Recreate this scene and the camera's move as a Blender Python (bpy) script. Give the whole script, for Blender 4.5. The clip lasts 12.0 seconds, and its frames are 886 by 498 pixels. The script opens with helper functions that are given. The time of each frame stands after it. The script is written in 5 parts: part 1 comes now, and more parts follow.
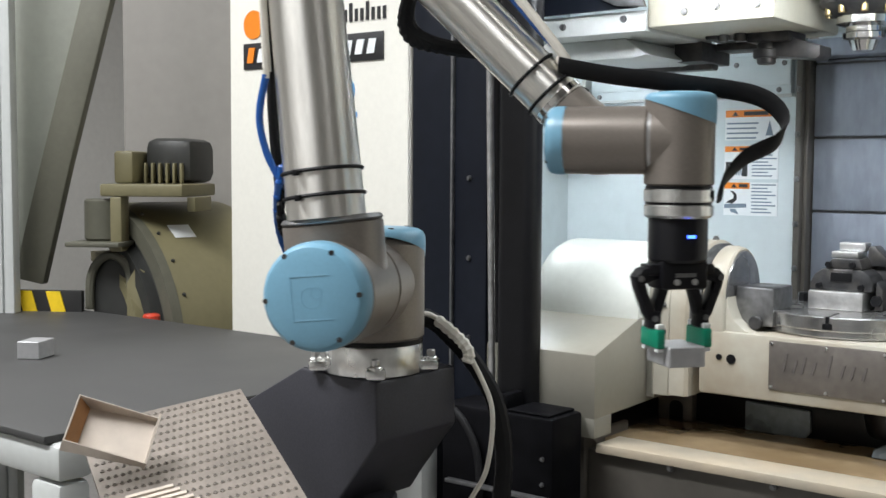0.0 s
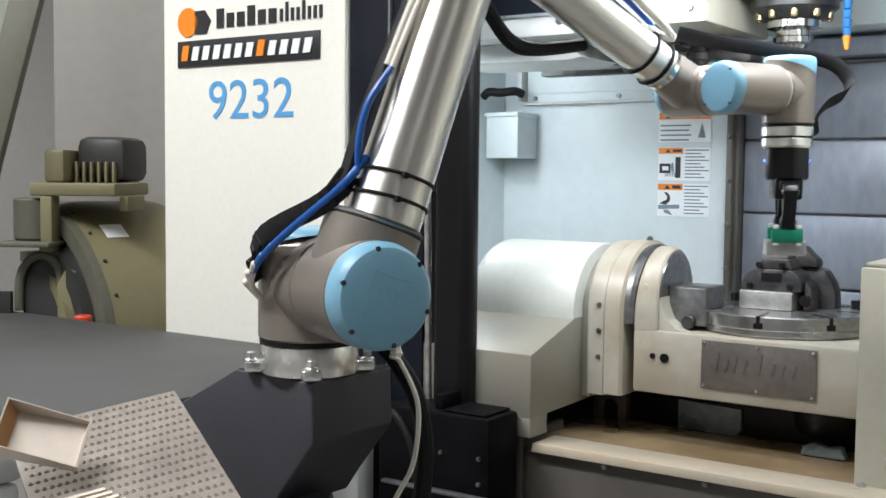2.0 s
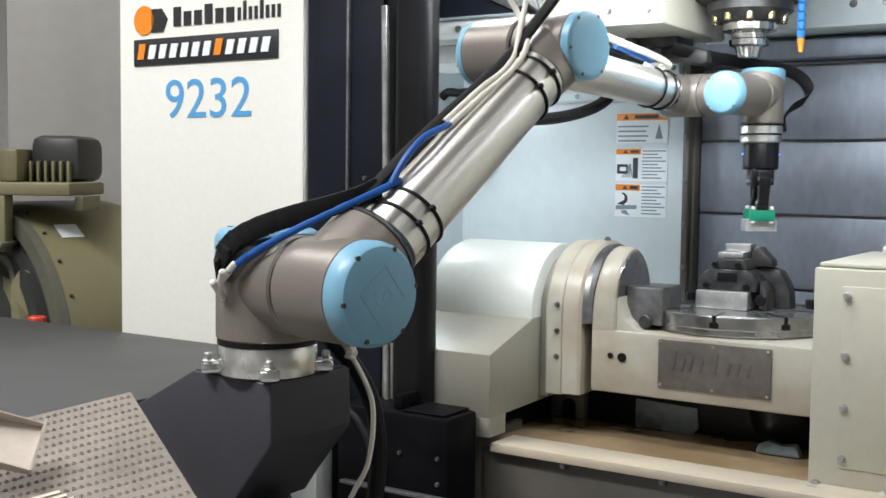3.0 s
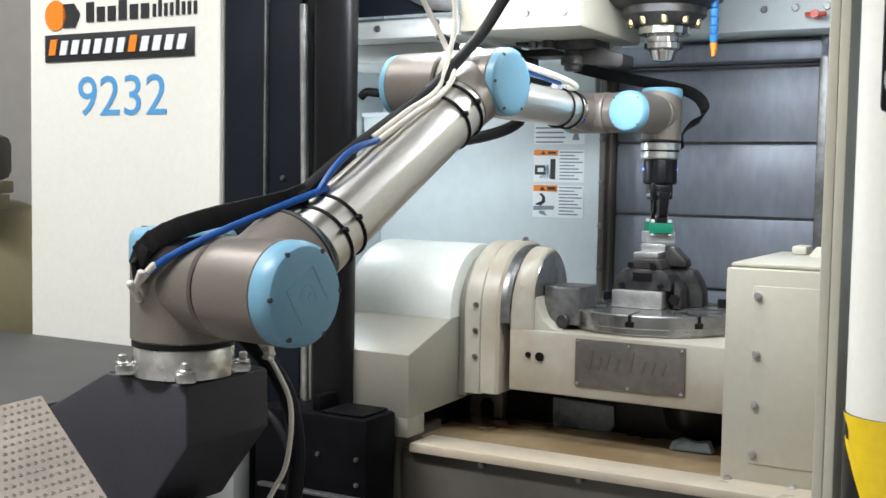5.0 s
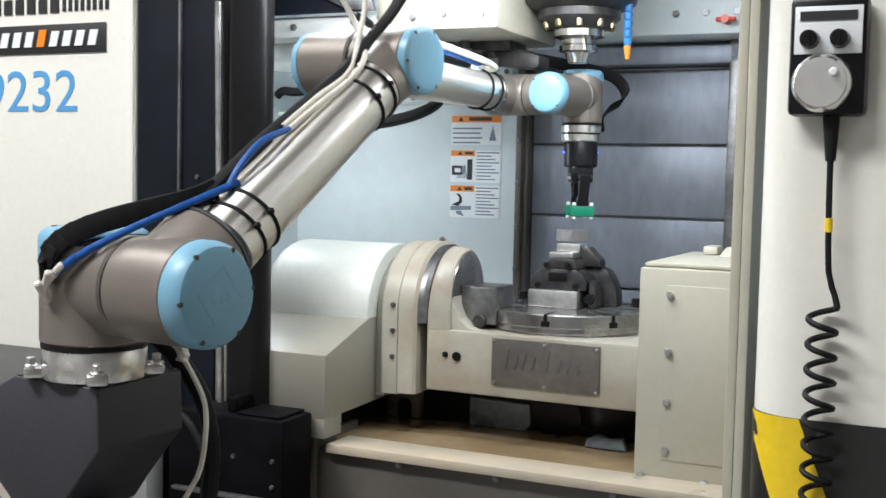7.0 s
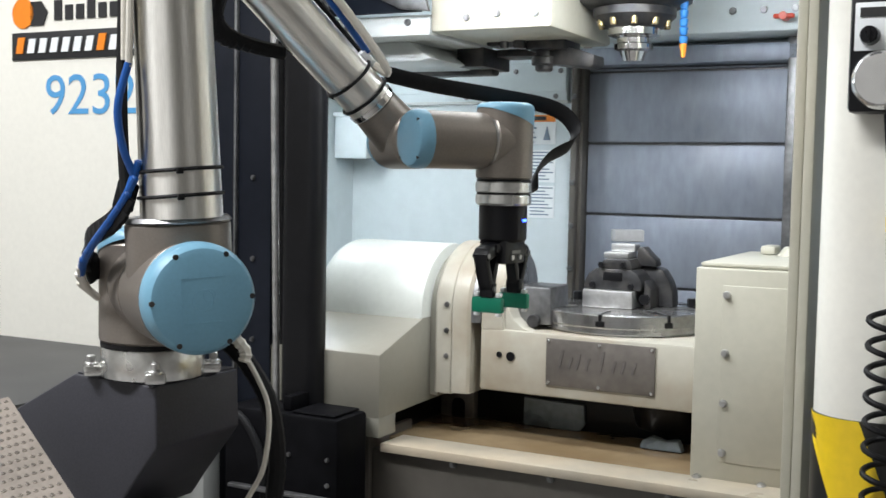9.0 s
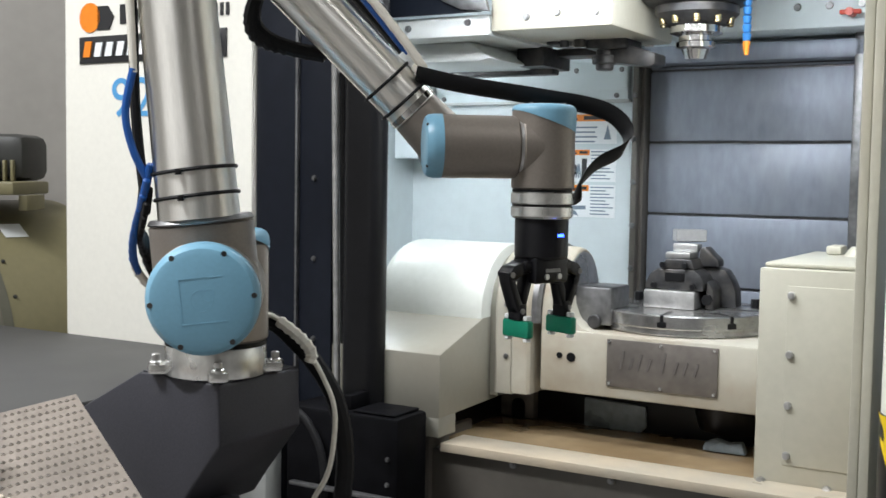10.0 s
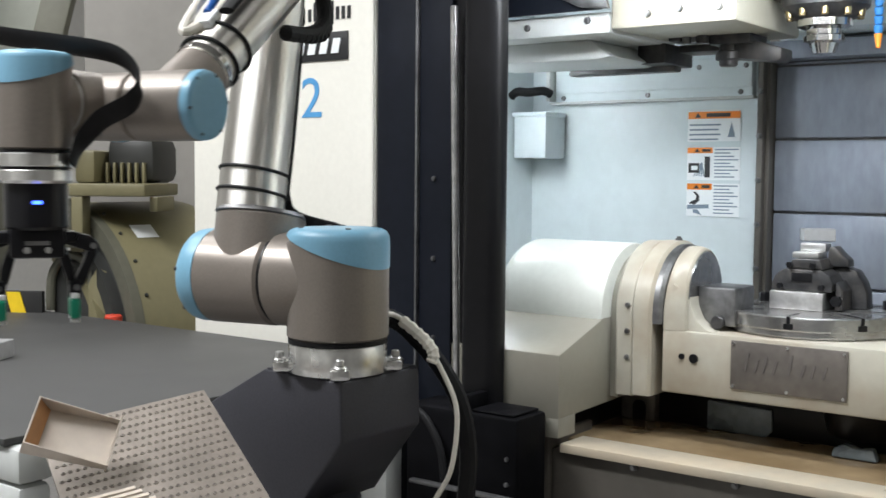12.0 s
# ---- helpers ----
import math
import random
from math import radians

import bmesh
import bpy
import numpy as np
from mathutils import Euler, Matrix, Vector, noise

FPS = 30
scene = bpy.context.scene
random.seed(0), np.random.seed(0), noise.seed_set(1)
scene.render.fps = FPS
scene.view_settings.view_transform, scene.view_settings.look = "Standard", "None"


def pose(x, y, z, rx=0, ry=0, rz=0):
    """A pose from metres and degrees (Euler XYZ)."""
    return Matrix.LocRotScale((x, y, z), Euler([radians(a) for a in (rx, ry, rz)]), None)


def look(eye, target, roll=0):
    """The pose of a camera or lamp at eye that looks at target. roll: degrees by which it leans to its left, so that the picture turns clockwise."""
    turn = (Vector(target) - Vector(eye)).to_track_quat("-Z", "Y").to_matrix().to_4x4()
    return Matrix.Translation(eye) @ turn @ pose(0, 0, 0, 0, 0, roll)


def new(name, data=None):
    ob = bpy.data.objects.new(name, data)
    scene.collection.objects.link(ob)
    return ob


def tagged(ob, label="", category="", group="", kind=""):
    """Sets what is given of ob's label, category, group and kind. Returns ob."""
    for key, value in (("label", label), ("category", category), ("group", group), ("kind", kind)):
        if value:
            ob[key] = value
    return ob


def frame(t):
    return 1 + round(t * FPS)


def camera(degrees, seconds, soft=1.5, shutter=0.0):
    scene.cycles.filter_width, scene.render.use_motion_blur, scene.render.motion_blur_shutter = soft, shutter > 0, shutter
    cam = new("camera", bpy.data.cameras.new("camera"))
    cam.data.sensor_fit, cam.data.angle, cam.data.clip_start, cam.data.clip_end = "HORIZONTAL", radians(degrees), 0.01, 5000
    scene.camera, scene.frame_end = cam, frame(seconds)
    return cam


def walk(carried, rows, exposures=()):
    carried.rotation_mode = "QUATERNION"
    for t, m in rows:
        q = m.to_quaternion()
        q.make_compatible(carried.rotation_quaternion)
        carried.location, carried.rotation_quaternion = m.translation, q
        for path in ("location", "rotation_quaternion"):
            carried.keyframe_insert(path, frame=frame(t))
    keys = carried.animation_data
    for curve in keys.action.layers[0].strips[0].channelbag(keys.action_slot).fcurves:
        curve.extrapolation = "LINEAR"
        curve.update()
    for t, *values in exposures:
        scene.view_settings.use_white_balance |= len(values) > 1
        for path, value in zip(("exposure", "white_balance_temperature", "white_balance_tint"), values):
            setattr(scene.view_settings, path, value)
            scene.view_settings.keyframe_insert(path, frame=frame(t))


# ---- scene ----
# camera: stands before the robot cell and turns slowly to follow the arm
cam = camera(42.8, 12.0, soft=1.5, shutter=0.5)
CAM = [
    (0.0, 6.57, -3.84, -0.32), (0.5, 6.00, -3.83, -0.37), (1.0, 5.37, -3.82, -0.42), (1.5, 4.41, -3.81, -0.50),
    (2.0, 3.37, -3.80, -0.57), (2.5, 2.34, -3.78, -0.64), (3.0, 1.29, -3.77, -0.71), (3.2, 0.89, -3.76, -0.74),
    (4.8, -2.40, -3.71, -0.96), (5.0, -2.81, -3.70, -0.99), (5.5, -3.79, -3.69, -1.05), (6.0, -4.83, -3.66, -1.12),
    (6.5, -5.89, -3.64, -1.20), (6.7, -6.30, -3.63, -1.22), (7.6, -7.88, -3.60, -1.33), (8.3, -6.25, -3.63, -1.22),
    (8.5, -5.72, -3.65, -1.18), (9.0, -4.27, -3.68, -1.08), (9.5, -2.75, -3.70, -0.98), (10.0, -1.24, -3.73, -0.88),
    (10.5, 0.24, -3.75, -0.78), (11.0, 1.73, -3.78, -0.68), (11.5, 3.23, -3.79, -0.58), (12.0, 4.78, -3.81, -0.47),
]
walk(cam, [(t, pose(0, 0, 1.5, 90 + p, r, y)) for t, y, p, r in CAM])

# ---- light: hall ceiling lamps and unseen lamps added inside the machine ----
world = bpy.data.worlds.new("hall_air")
scene.world = world
world.use_nodes = True
world.node_tree.nodes["Background"].inputs[0].default_value = (0.9, 0.95, 1.0, 1)
world.node_tree.nodes["Background"].inputs[1].default_value = 0.03

AX = radians(-32)
MACHINE = Matrix.Translation((0.5712, 2.38, 0.0)) @ Matrix.Rotation(AX, 4, "Z")
HALL = [(-2.2, -2.8, 2.2), (-0.8, -2.9, 1.75), (-3.4, -1.0, 0.65), (2.6, -1.8, 0.12), (-3.4, 1.4, 0.4)]


def area(name, m, sx, sy, power, color):
    l = bpy.data.lights.new(name, "AREA")
    l.shape, l.size, l.size_y, l.energy, l.color = "RECTANGLE", sx, sy, power, color
    ob = new(name, l)
    ob.matrix_world = m
    return ob


for u, v, k in HALL:
    area("hall_light", MACHINE @ Matrix.Translation((u, v, 4.36)), 1.6, 0.5, 62 * k, (0.97, 0.985, 1.0))
# Interior lamps out of view; the second is added to brighten the back wall
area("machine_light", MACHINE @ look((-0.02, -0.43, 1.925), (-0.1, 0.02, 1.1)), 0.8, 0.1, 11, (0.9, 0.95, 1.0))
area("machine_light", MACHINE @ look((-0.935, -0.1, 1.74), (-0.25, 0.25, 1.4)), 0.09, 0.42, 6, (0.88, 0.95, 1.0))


# ---- materials ----
def mat(name, color, rough=0.5, metal=0.0, var=0.08, scale=30.0, bump=0.02, big=3.0, bigvar=0.06, stretch=(1, 1, 1),
        tint=None, tintmix=0.0, tintscale=4.0, coat=0.0, spec=0.5):
    m = bpy.data.materials.new(name)
    m.use_nodes = True
    nt = m.node_tree
    n, l = nt.nodes, nt.links
    b = n["Principled BSDF"]
    b.inputs["Metallic"].default_value = metal
    b.inputs["Coat Weight"].default_value = coat
    b.inputs["Specular IOR Level"].default_value = spec
    tc = n.new("ShaderNodeTexCoord")
    mp = n.new("ShaderNodeMapping")
    mp.inputs["Scale"].default_value = stretch
    l.new(tc.outputs["Object"], mp.inputs["Vector"])
    fine = n.new("ShaderNodeTexNoise")
    fine.inputs["Scale"].default_value = scale
    fine.inputs["Detail"].default_value = 4
    l.new(mp.outputs[0], fine.inputs["Vector"])
    coarse = n.new("ShaderNodeTexNoise")
    coarse.inputs["Scale"].default_value = big
    coarse.inputs["Detail"].default_value = 3
    l.new(mp.outputs[0], coarse.inputs["Vector"])

    def spread(tex, amount):
        r = n.new("ShaderNodeMapRange")
        r.inputs["From Min"].default_value, r.inputs["From Max"].default_value = 0.3, 0.7
        r.inputs["To Min"].default_value, r.inputs["To Max"].default_value = 1 - amount, 1 + amount
        l.new(tex.outputs["Fac"], r.inputs["Value"])
        return r.outputs[0]

    mul = n.new("ShaderNodeMath")
    mul.operation = "MULTIPLY"
    l.new(spread(fine, var), mul.inputs[0])
    l.new(spread(coarse, bigvar), mul.inputs[1])
    col = n.new("ShaderNodeMix")
    col.data_type, col.blend_type = "RGBA", "MULTIPLY"
    col.inputs["Factor"].default_value = 1
    col.inputs["A"].default_value = (*color, 1)
    l.new(mul.outputs[0], col.inputs["B"])
    out = col.outputs["Result"]
    if tint:
        st = n.new("ShaderNodeTexNoise")
        st.inputs["Scale"].default_value = tintscale
        st.inputs["Detail"].default_value = 6
        l.new(tc.outputs["Object"], st.inputs["Vector"])
        r = n.new("ShaderNodeMapRange")
        r.inputs["From Min"].default_value, r.inputs["From Max"].default_value = 0.45, 0.7
        r.inputs["To Max"].default_value = tintmix
        l.new(st.outputs["Fac"], r.inputs["Value"])
        mx = n.new("ShaderNodeMix")
        mx.data_type = "RGBA"
        l.new(r.outputs[0], mx.inputs["Factor"])
        l.new(out, mx.inputs["A"])
        mx.inputs["B"].default_value = (*tint, 1)
        out = mx.outputs["Result"]
    l.new(out, b.inputs["Base Color"])
    rr = n.new("ShaderNodeMath")
    rr.operation = "MULTIPLY"
    rr.inputs[1].default_value = rough
    l.new(spread(coarse, 0.15), rr.inputs[0])
    l.new(rr.outputs[0], b.inputs["Roughness"])
    if bump:
        bp = n.new("ShaderNodeBump")
        bp.inputs["Strength"].default_value = bump
        bp.inputs["Distance"].default_value = 0.002
        l.new(fine.outputs["Fac"], bp.inputs["Height"])
        l.new(bp.outputs[0], b.inputs["Normal"])
    return m


def glow(name, color, power):
    m = bpy.data.materials.new(name)
    m.use_nodes = True
    b = m.node_tree.nodes["Principled BSDF"]
    b.inputs["Base Color"].default_value = (*color, 1)
    b.inputs["Emission Color"].default_value = (*color, 1)
    b.inputs["Emission Strength"].default_value = power
    return m


M_CREAM = mat("cream_paint", (0.44, 0.425, 0.355), 0.35, 0, 0.03, 60, 0.03, 2.5, 0.05, tint=(0.42, 0.36, 0.26), tintmix=0.25)
M_PANEL = mat("panel_paint", (0.80, 0.785, 0.72), 0.4, 0, 0.02, 80, 0.04, 1.2, 0.03)
M_CAST = mat("cast_white", (0.405, 0.385, 0.325), 0.35, 0, 0.04, 40, 0.06, 3, 0.07, tint=(0.24, 0.165, 0.095), tintmix=0.5, tintscale=7)
# one cover in two tones: drive box darkened for shade, hood lightened for light
M_DRIVE = mat("shaded_cover_paint", (0.245, 0.235, 0.20), 0.33, 0, 0.03, 60, 0.03, 2.5, 0.06, tint=(0.23, 0.20, 0.155), tintmix=0.3)
M_HOOD = mat("lit_hood_paint", (0.62, 0.64, 0.60), 0.33, 0, 0.03, 60, 0.03, 2.5, 0.04, tint=(0.45, 0.45, 0.4), tintmix=0.2)
M_BLOCK = mat("milled_block", (0.44, 0.44, 0.45), 0.5, 0.55, 0.06, 90, 0.03, 8, 0.05)
M_WALL = mat("interior_white", (0.66, 0.73, 0.755), 0.4, 0, 0.03, 30, 0.03, 2, 0.06, tint=(0.45, 0.5, 0.5), tintmix=0.15)
M_NAVY = mat("dark_navy_paint", (0.009, 0.011, 0.017), 0.45, 0, 0.1, 40, 0.03, 3, 0.15, spec=0.15)
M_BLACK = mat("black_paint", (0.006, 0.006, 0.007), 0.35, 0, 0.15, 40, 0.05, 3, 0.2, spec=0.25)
# near-black with almost no specular, for the door drive
M_MATTBLACK = mat("matt_black", (0.004, 0.004, 0.005), 0.5, 0, 0.3, 30, 0.1, 6, 0.3, spec=0.08)
M_RUBBER = mat("black_rubber", (0.009, 0.009, 0.01), 0.55, 0, 0.15, 90, 0.1, 6, 0.1, spec=0.2)
M_PLASTIC = mat("black_plastic", (0.007, 0.007, 0.009), 0.3, 0, 0.1, 60, 0.03, 6, 0.1, spec=0.28)
M_PED = mat("pedestal_paint", (0.045, 0.045, 0.054), 0.42, 0, 0.12, 300, 0.12, 4, 0.1, spec=0.3)
M_TABLE = mat("grey_mat_top", (0.054, 0.054, 0.0535), 0.55, 0, 0.06, 200, 0.08, 2, 0.06)
M_FRAME = mat("light_grey_paint", (0.55, 0.57, 0.56), 0.4, 0, 0.03, 50, 0.02, 3, 0.05)
M_HOUSING = mat("taupe_casting", (0.25, 0.22, 0.195), 0.36, 0.45, 0.05, 250, 0.06, 6, 0.05)
M_TUBE = mat("brushed_aluminium", (0.82, 0.80, 0.76), 0.36, 1.0, 0.06, 60, 0.03, 4, 0.03, stretch=(1, 14, 14))
tn = M_TUBE.node_tree
tg = tn.nodes.new("ShaderNodeTangent")
tg.direction_type, tg.axis = "RADIAL", "X"
tn.links.new(tg.outputs[0], tn.nodes["Principled BSDF"].inputs["Tangent"])
tn.nodes["Principled BSDF"].inputs["Anisotropic"].default_value = 0.85
tn.nodes["Principled BSDF"].inputs["Anisotropic Rotation"].default_value = 0.25
M_ALU = mat("machined_aluminium", (0.78, 0.78, 0.77), 0.27, 1.0, 0.08, 90, 0.03, 8, 0.06)
M_CAP = mat("blue_plastic_cap", (0.19, 0.40, 0.55), 0.38, 0, 0.03, 200, 0.03, 8, 0.04)
M_STEEL = mat("worn_steel", (0.60, 0.60, 0.60), 0.36, 0.9, 0.15, 60, 0.08, 9, 0.2, tint=(0.2, 0.19, 0.18), tintmix=0.35, tintscale=20)
M_DARKSTEEL = mat("dark_steel", (0.22, 0.22, 0.225), 0.4, 0.9, 0.2, 60, 0.1, 12, 0.25)
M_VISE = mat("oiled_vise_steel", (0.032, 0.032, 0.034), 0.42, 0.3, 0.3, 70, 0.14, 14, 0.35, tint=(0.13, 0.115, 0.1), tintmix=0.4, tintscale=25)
M_DISC = mat("table_disc_steel", (0.36, 0.36, 0.36), 0.26, 0.85, 0.15, 60, 0.08, 9, 0.2, tint=(0.22, 0.18, 0.14), tintmix=0.5, tintscale=12)
M_CHIP = mat("dull_blue_plastic", (0.17, 0.20, 0.22), 0.3, 0, 0.2, 40, 0.1, 12, 0.3)
M_SLAT = mat("rear_door_steel", (0.265, 0.292, 0.35), 0.44, 0.25, 0.1, 55, 0.1, 5, 0.2, stretch=(1, 1, 0.35), tint=(0.36, 0.38, 0.42), tintmix=0.35, tintscale=9)
M_CHROME = mat("chrome", (0.62, 0.61, 0.60), 0.12, 1.0, 0.05, 30, 0, 8, 0.05)
M_BRASS = mat("gold_bolt", (0.5, 0.40, 0.22), 0.25, 1.0, 0.05, 30, 0, 8, 0.05)
M_PLATE = mat("name_plate", (0.165, 0.148, 0.134), 0.5, 0.6, 0.12, 60, 0.08, 10, 0.12)
M_MARK = mat("engraved_mark", (0.12, 0.108, 0.1), 0.6, 0.3, 0.2, 80, 0.05)
M_PAN = mat("coolant_pan", (0.30, 0.22, 0.13), 0.08, 0.0, 0.1, 25, 0.02, 3, 0.15, tint=(0.17, 0.115, 0.06), tintmix=0.8, tintscale=4.5, coat=0.7)
M_SILL = mat("sill_cream", (0.44, 0.39, 0.31), 0.3, 0, 0.05, 40, 0.05, 5, 0.1, tint=(0.5, 0.36, 0.22), tintmix=0.35, tintscale=5)
M_LOWER = mat("lower_grey", (0.095, 0.086, 0.075), 0.45, 0, 0.06, 40, 0.05, 3, 0.12)
M_GREEN = mat("green_pad", (0.0, 0.20, 0.115), 0.4, 0, 0.08, 60, 0.04)
M_CLEAR = mat("pale_plastic", (0.72, 0.74, 0.74), 0.25, 0, 0.05, 60, 0.02)
M_BLUE = mat("blue_hose", (0.01, 0.09, 0.36), 0.35, 0, 0.08, 60, 0.02)
M_WHITE = mat("white_hose", (0.70, 0.67, 0.60), 0.4, 0, 0.06, 80, 0.04)
M_ORANGE = mat("orange_paint", (0.85, 0.25, 0.02), 0.4, 0, 0.04, 60, 0.02)
M_RED = mat("red_plastic", (0.6, 0.06, 0.03), 0.35, 0, 0.04, 60, 0.02)
M_YELLOW = mat("yellow_tape", (0.86, 0.60, 0.02), 0.4, 0, 0.05, 60, 0.03)
M_BLACKTAPE = mat("black_tape", (0.016, 0.016, 0.016), 0.4, 0, 0.1, 60, 0.03)
M_INK = mat("black_ink", (0.02, 0.02, 0.022), 0.5, 0, 0.05, 60, 0)
M_BLUEINK = mat("blue_ink", (0.09, 0.33, 0.64), 0.5, 0, 0.05, 60, 0)
M_PAPER = mat("sticker_white", (0.84, 0.87, 0.89), 0.4, 0, 0.02, 60, 0)
M_TEXT = mat("small_print", (0.20, 0.26, 0.33), 0.5, 0, 0.05, 60, 0)
M_OLIVE = mat("olive_cover", (0.20, 0.18, 0.10), 0.45, 0, 0.04, 50, 0.04, 3, 0.08)
M_OLIVEGREY = mat("olive_grey", (0.11, 0.108, 0.082), 0.5, 0, 0.06, 50, 0.05, 3, 0.12)
M_DIM = mat("dim_shaft", (0.035, 0.036, 0.034), 0.5, 0, 0.1, 40, 0.05)
M_PALEGREY = mat("pale_grey_green", (0.27, 0.28, 0.24), 0.5, 0, 0.04, 40, 0.04, 2, 0.08)
M_LIGHTWALL = mat("white_hall_wall", (0.72, 0.71, 0.68), 0.8, 0, 0.03, 20, 0.05, 0.8, 0.06)
M_HALL = mat("hall_wall_paint", (0.30, 0.285, 0.265), 0.8, 0, 0.04, 20, 0.05, 0.8, 0.08)
M_CEIL = mat("hall_ceiling_paint", (0.6, 0.6, 0.58), 0.8, 0, 0.04, 20, 0.05, 0.8, 0.08)
M_FLOOR = mat("hall_floor_concrete", (0.28, 0.27, 0.26), 0.6, 0, 0.08, 25, 0.1, 1.2, 0.12)
M_TRAY = mat("tray_aluminium", (0.60, 0.53, 0.46), 0.5, 0.35, 0.06, 50, 0.04, 6, 0.06)
M_WOOD = mat("brown_liner", (0.45, 0.23, 0.10), 0.6, 0, 0.12, 40, 0.05)
M_PERF = mat("dimpled_sheet", (0.27, 0.235, 0.205), 0.5, 0.5, 0.1, 60, 0.06, 7, 0.15)
M_HOLE = mat("hole_dark", (0.11, 0.097, 0.086), 0.6, 0, 0.1, 60, 0)
M_LED = glow("led_blue", (0.03, 0.09, 1.0), 9)
M_LAMP = glow("lamp_white", (1.0, 0.97, 0.92), 2.2)
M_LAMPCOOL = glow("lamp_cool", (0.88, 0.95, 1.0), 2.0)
M_GLASS = mat("dial_chrome", (0.7, 0.7, 0.7), 0.2, 0.8, 0.05, 40, 0)


# ---- building blocks ----
class Shape:
    """Collects solids in one bmesh."""

    def __init__(self):
        self.bm = bmesh.new()

    def _add(self, verts, m):
        if m is not None:
            bmesh.ops.transform(self.bm, matrix=m, verts=verts)
        return self

    def box(self, a, b, bevel=0.0, m=None, seg=2):
        size = [b[i] - a[i] for i in range(3)]
        mid = [(a[i] + b[i]) / 2 for i in range(3)]
        made = bmesh.ops.create_cube(self.bm, size=1, matrix=Matrix.Translation(mid) @ Matrix.Diagonal((*size, 1)))
        verts = made["verts"]
        if bevel:
            edges = list({e for v in verts for e in v.link_edges})
            got = bmesh.ops.bevel(self.bm, geom=edges, offset=bevel, segments=seg, profile=0.5, affect="EDGES")
            verts = list({v for f in got["faces"] for v in f.verts} | {v for v in verts if v.is_valid})
        return self._add(verts, m)

    def prism(self, poly, axis, lo, hi, m=None, bevel=0.0):
        """A polygon in the two other axes, drawn out along axis ('x', 'y' or 'z')."""
        k = "xyz".index(axis)
        others = [i for i in range(3) if i != k]
        rings = []
        for w in (lo, hi):
            ring = []
            for p in poly:
                c = [0, 0, 0]
                c[others[0]], c[others[1]], c[k] = p[0], p[1], w
                ring.append(self.bm.verts.new(c))
            rings.append(ring)
        n = len(poly)
        faces = [self.bm.faces.new(rings[0]), self.bm.faces.new(rings[1])]
        for i in range(n):
            faces.append(self.bm.faces.new((rings[0][i], rings[0][(i + 1) % n], rings[1][(i + 1) % n], rings[1][i])))
        bmesh.ops.recalc_face_normals(self.bm, faces=faces)
        verts = rings[0] + rings[1]
        if bevel:
            edges = list({e for f in faces for e in f.edges})
            got = bmesh.ops.bevel(self.bm, geom=edges, offset=bevel, segments=2, profile=0.5, affect="EDGES")
            verts = list({v for f in got["faces"] for v in f.verts} | {v for v in verts if v.is_valid})
        return self._add(verts, m)

    def lathe(self, profile, m=None, seg=40):
        """Turns (radius, height) points round z, closed at both ends."""
        rings, verts, faces = [], [], []
        for r, z in profile:
            ring = [self.bm.verts.new((r * math.cos(2 * math.pi * i / seg), r * math.sin(2 * math.pi * i / seg), z)) for i in range(seg)]
            rings.append(ring)
            verts += ring
        for a, b in zip(rings, rings[1:]):
            for i in range(seg):
                faces.append(self.bm.faces.new((a[i], a[(i + 1) % seg], b[(i + 1) % seg], b[i])))
        faces.append(self.bm.faces.new(rings[0]))
        faces.append(self.bm.faces.new(rings[-1]))
        bmesh.ops.recalc_face_normals(self.bm, faces=faces)
        return self._add(verts, m)

    def rod(self, p, q, r, r2=None, seg=24, edge=0.0):
        p, q = Vector(p), Vector(q)
        d = (q - p).length
        r2 = r if r2 is None else r2
        prof = [(max(r - edge, 1e-4), 0), (r, edge), (r2, d - edge), (max(r2 - edge, 1e-4), d)] if edge else [(r, 0), (r2, d)]
        return self.lathe(prof, Matrix.Translation(p) @ (q - p).to_track_quat("Z", "Y").to_matrix().to_4x4(), seg)

    def torus(self, m, big, small, seg=40, sub=10):
        rings = []
        verts, faces = [], []
        for i in range(seg):
            a = 2 * math.pi * i / seg
            ring = []
            for j in range(sub):
                b = 2 * math.pi * j / sub
                r = big + small * math.cos(b)
                ring.append(self.bm.verts.new((r * math.cos(a), r * math.sin(a), small * math.sin(b))))
            rings.append(ring)
            verts += ring
        for i in range(seg):
            for j in range(sub):
                faces.append(self.bm.faces.new((rings[i][j], rings[(i + 1) % seg][j], rings[(i + 1) % seg][(j + 1) % sub], rings[i][(j + 1) % sub])))
        bmesh.ops.recalc_face_normals(self.bm, faces=faces)
        return self._add(verts, m)

    def pipe(self, points, r, sub=10, steps=8, flat=1.0, side=None, ripple=0.0):
        """A hose through the points; flat < 1 squeezes it to a ribbon, side is the ribbon's broad direction."""
        pts = [Vector(p) for p in points]
        line = []
        for i in range(len(pts) - 1):
            p0, p1, p2, p3 = pts[max(i - 1, 0)], pts[i], pts[i + 1], pts[min(i + 2, len(pts) - 1)]
            for k in range(steps):
                t = k / steps
                line.append(0.5 * ((2 * p1) + (p2 - p0) * t + (2 * p0 - 5 * p1 + 4 * p2 - p3) * t * t + (3 * p1 - p0 - 3 * p2 + p3) * t ** 3))
        line.append(pts[-1])
        rings, faces = [], []
        up = Vector(side) if side else Vector((0.13, 0.31, 0.94))
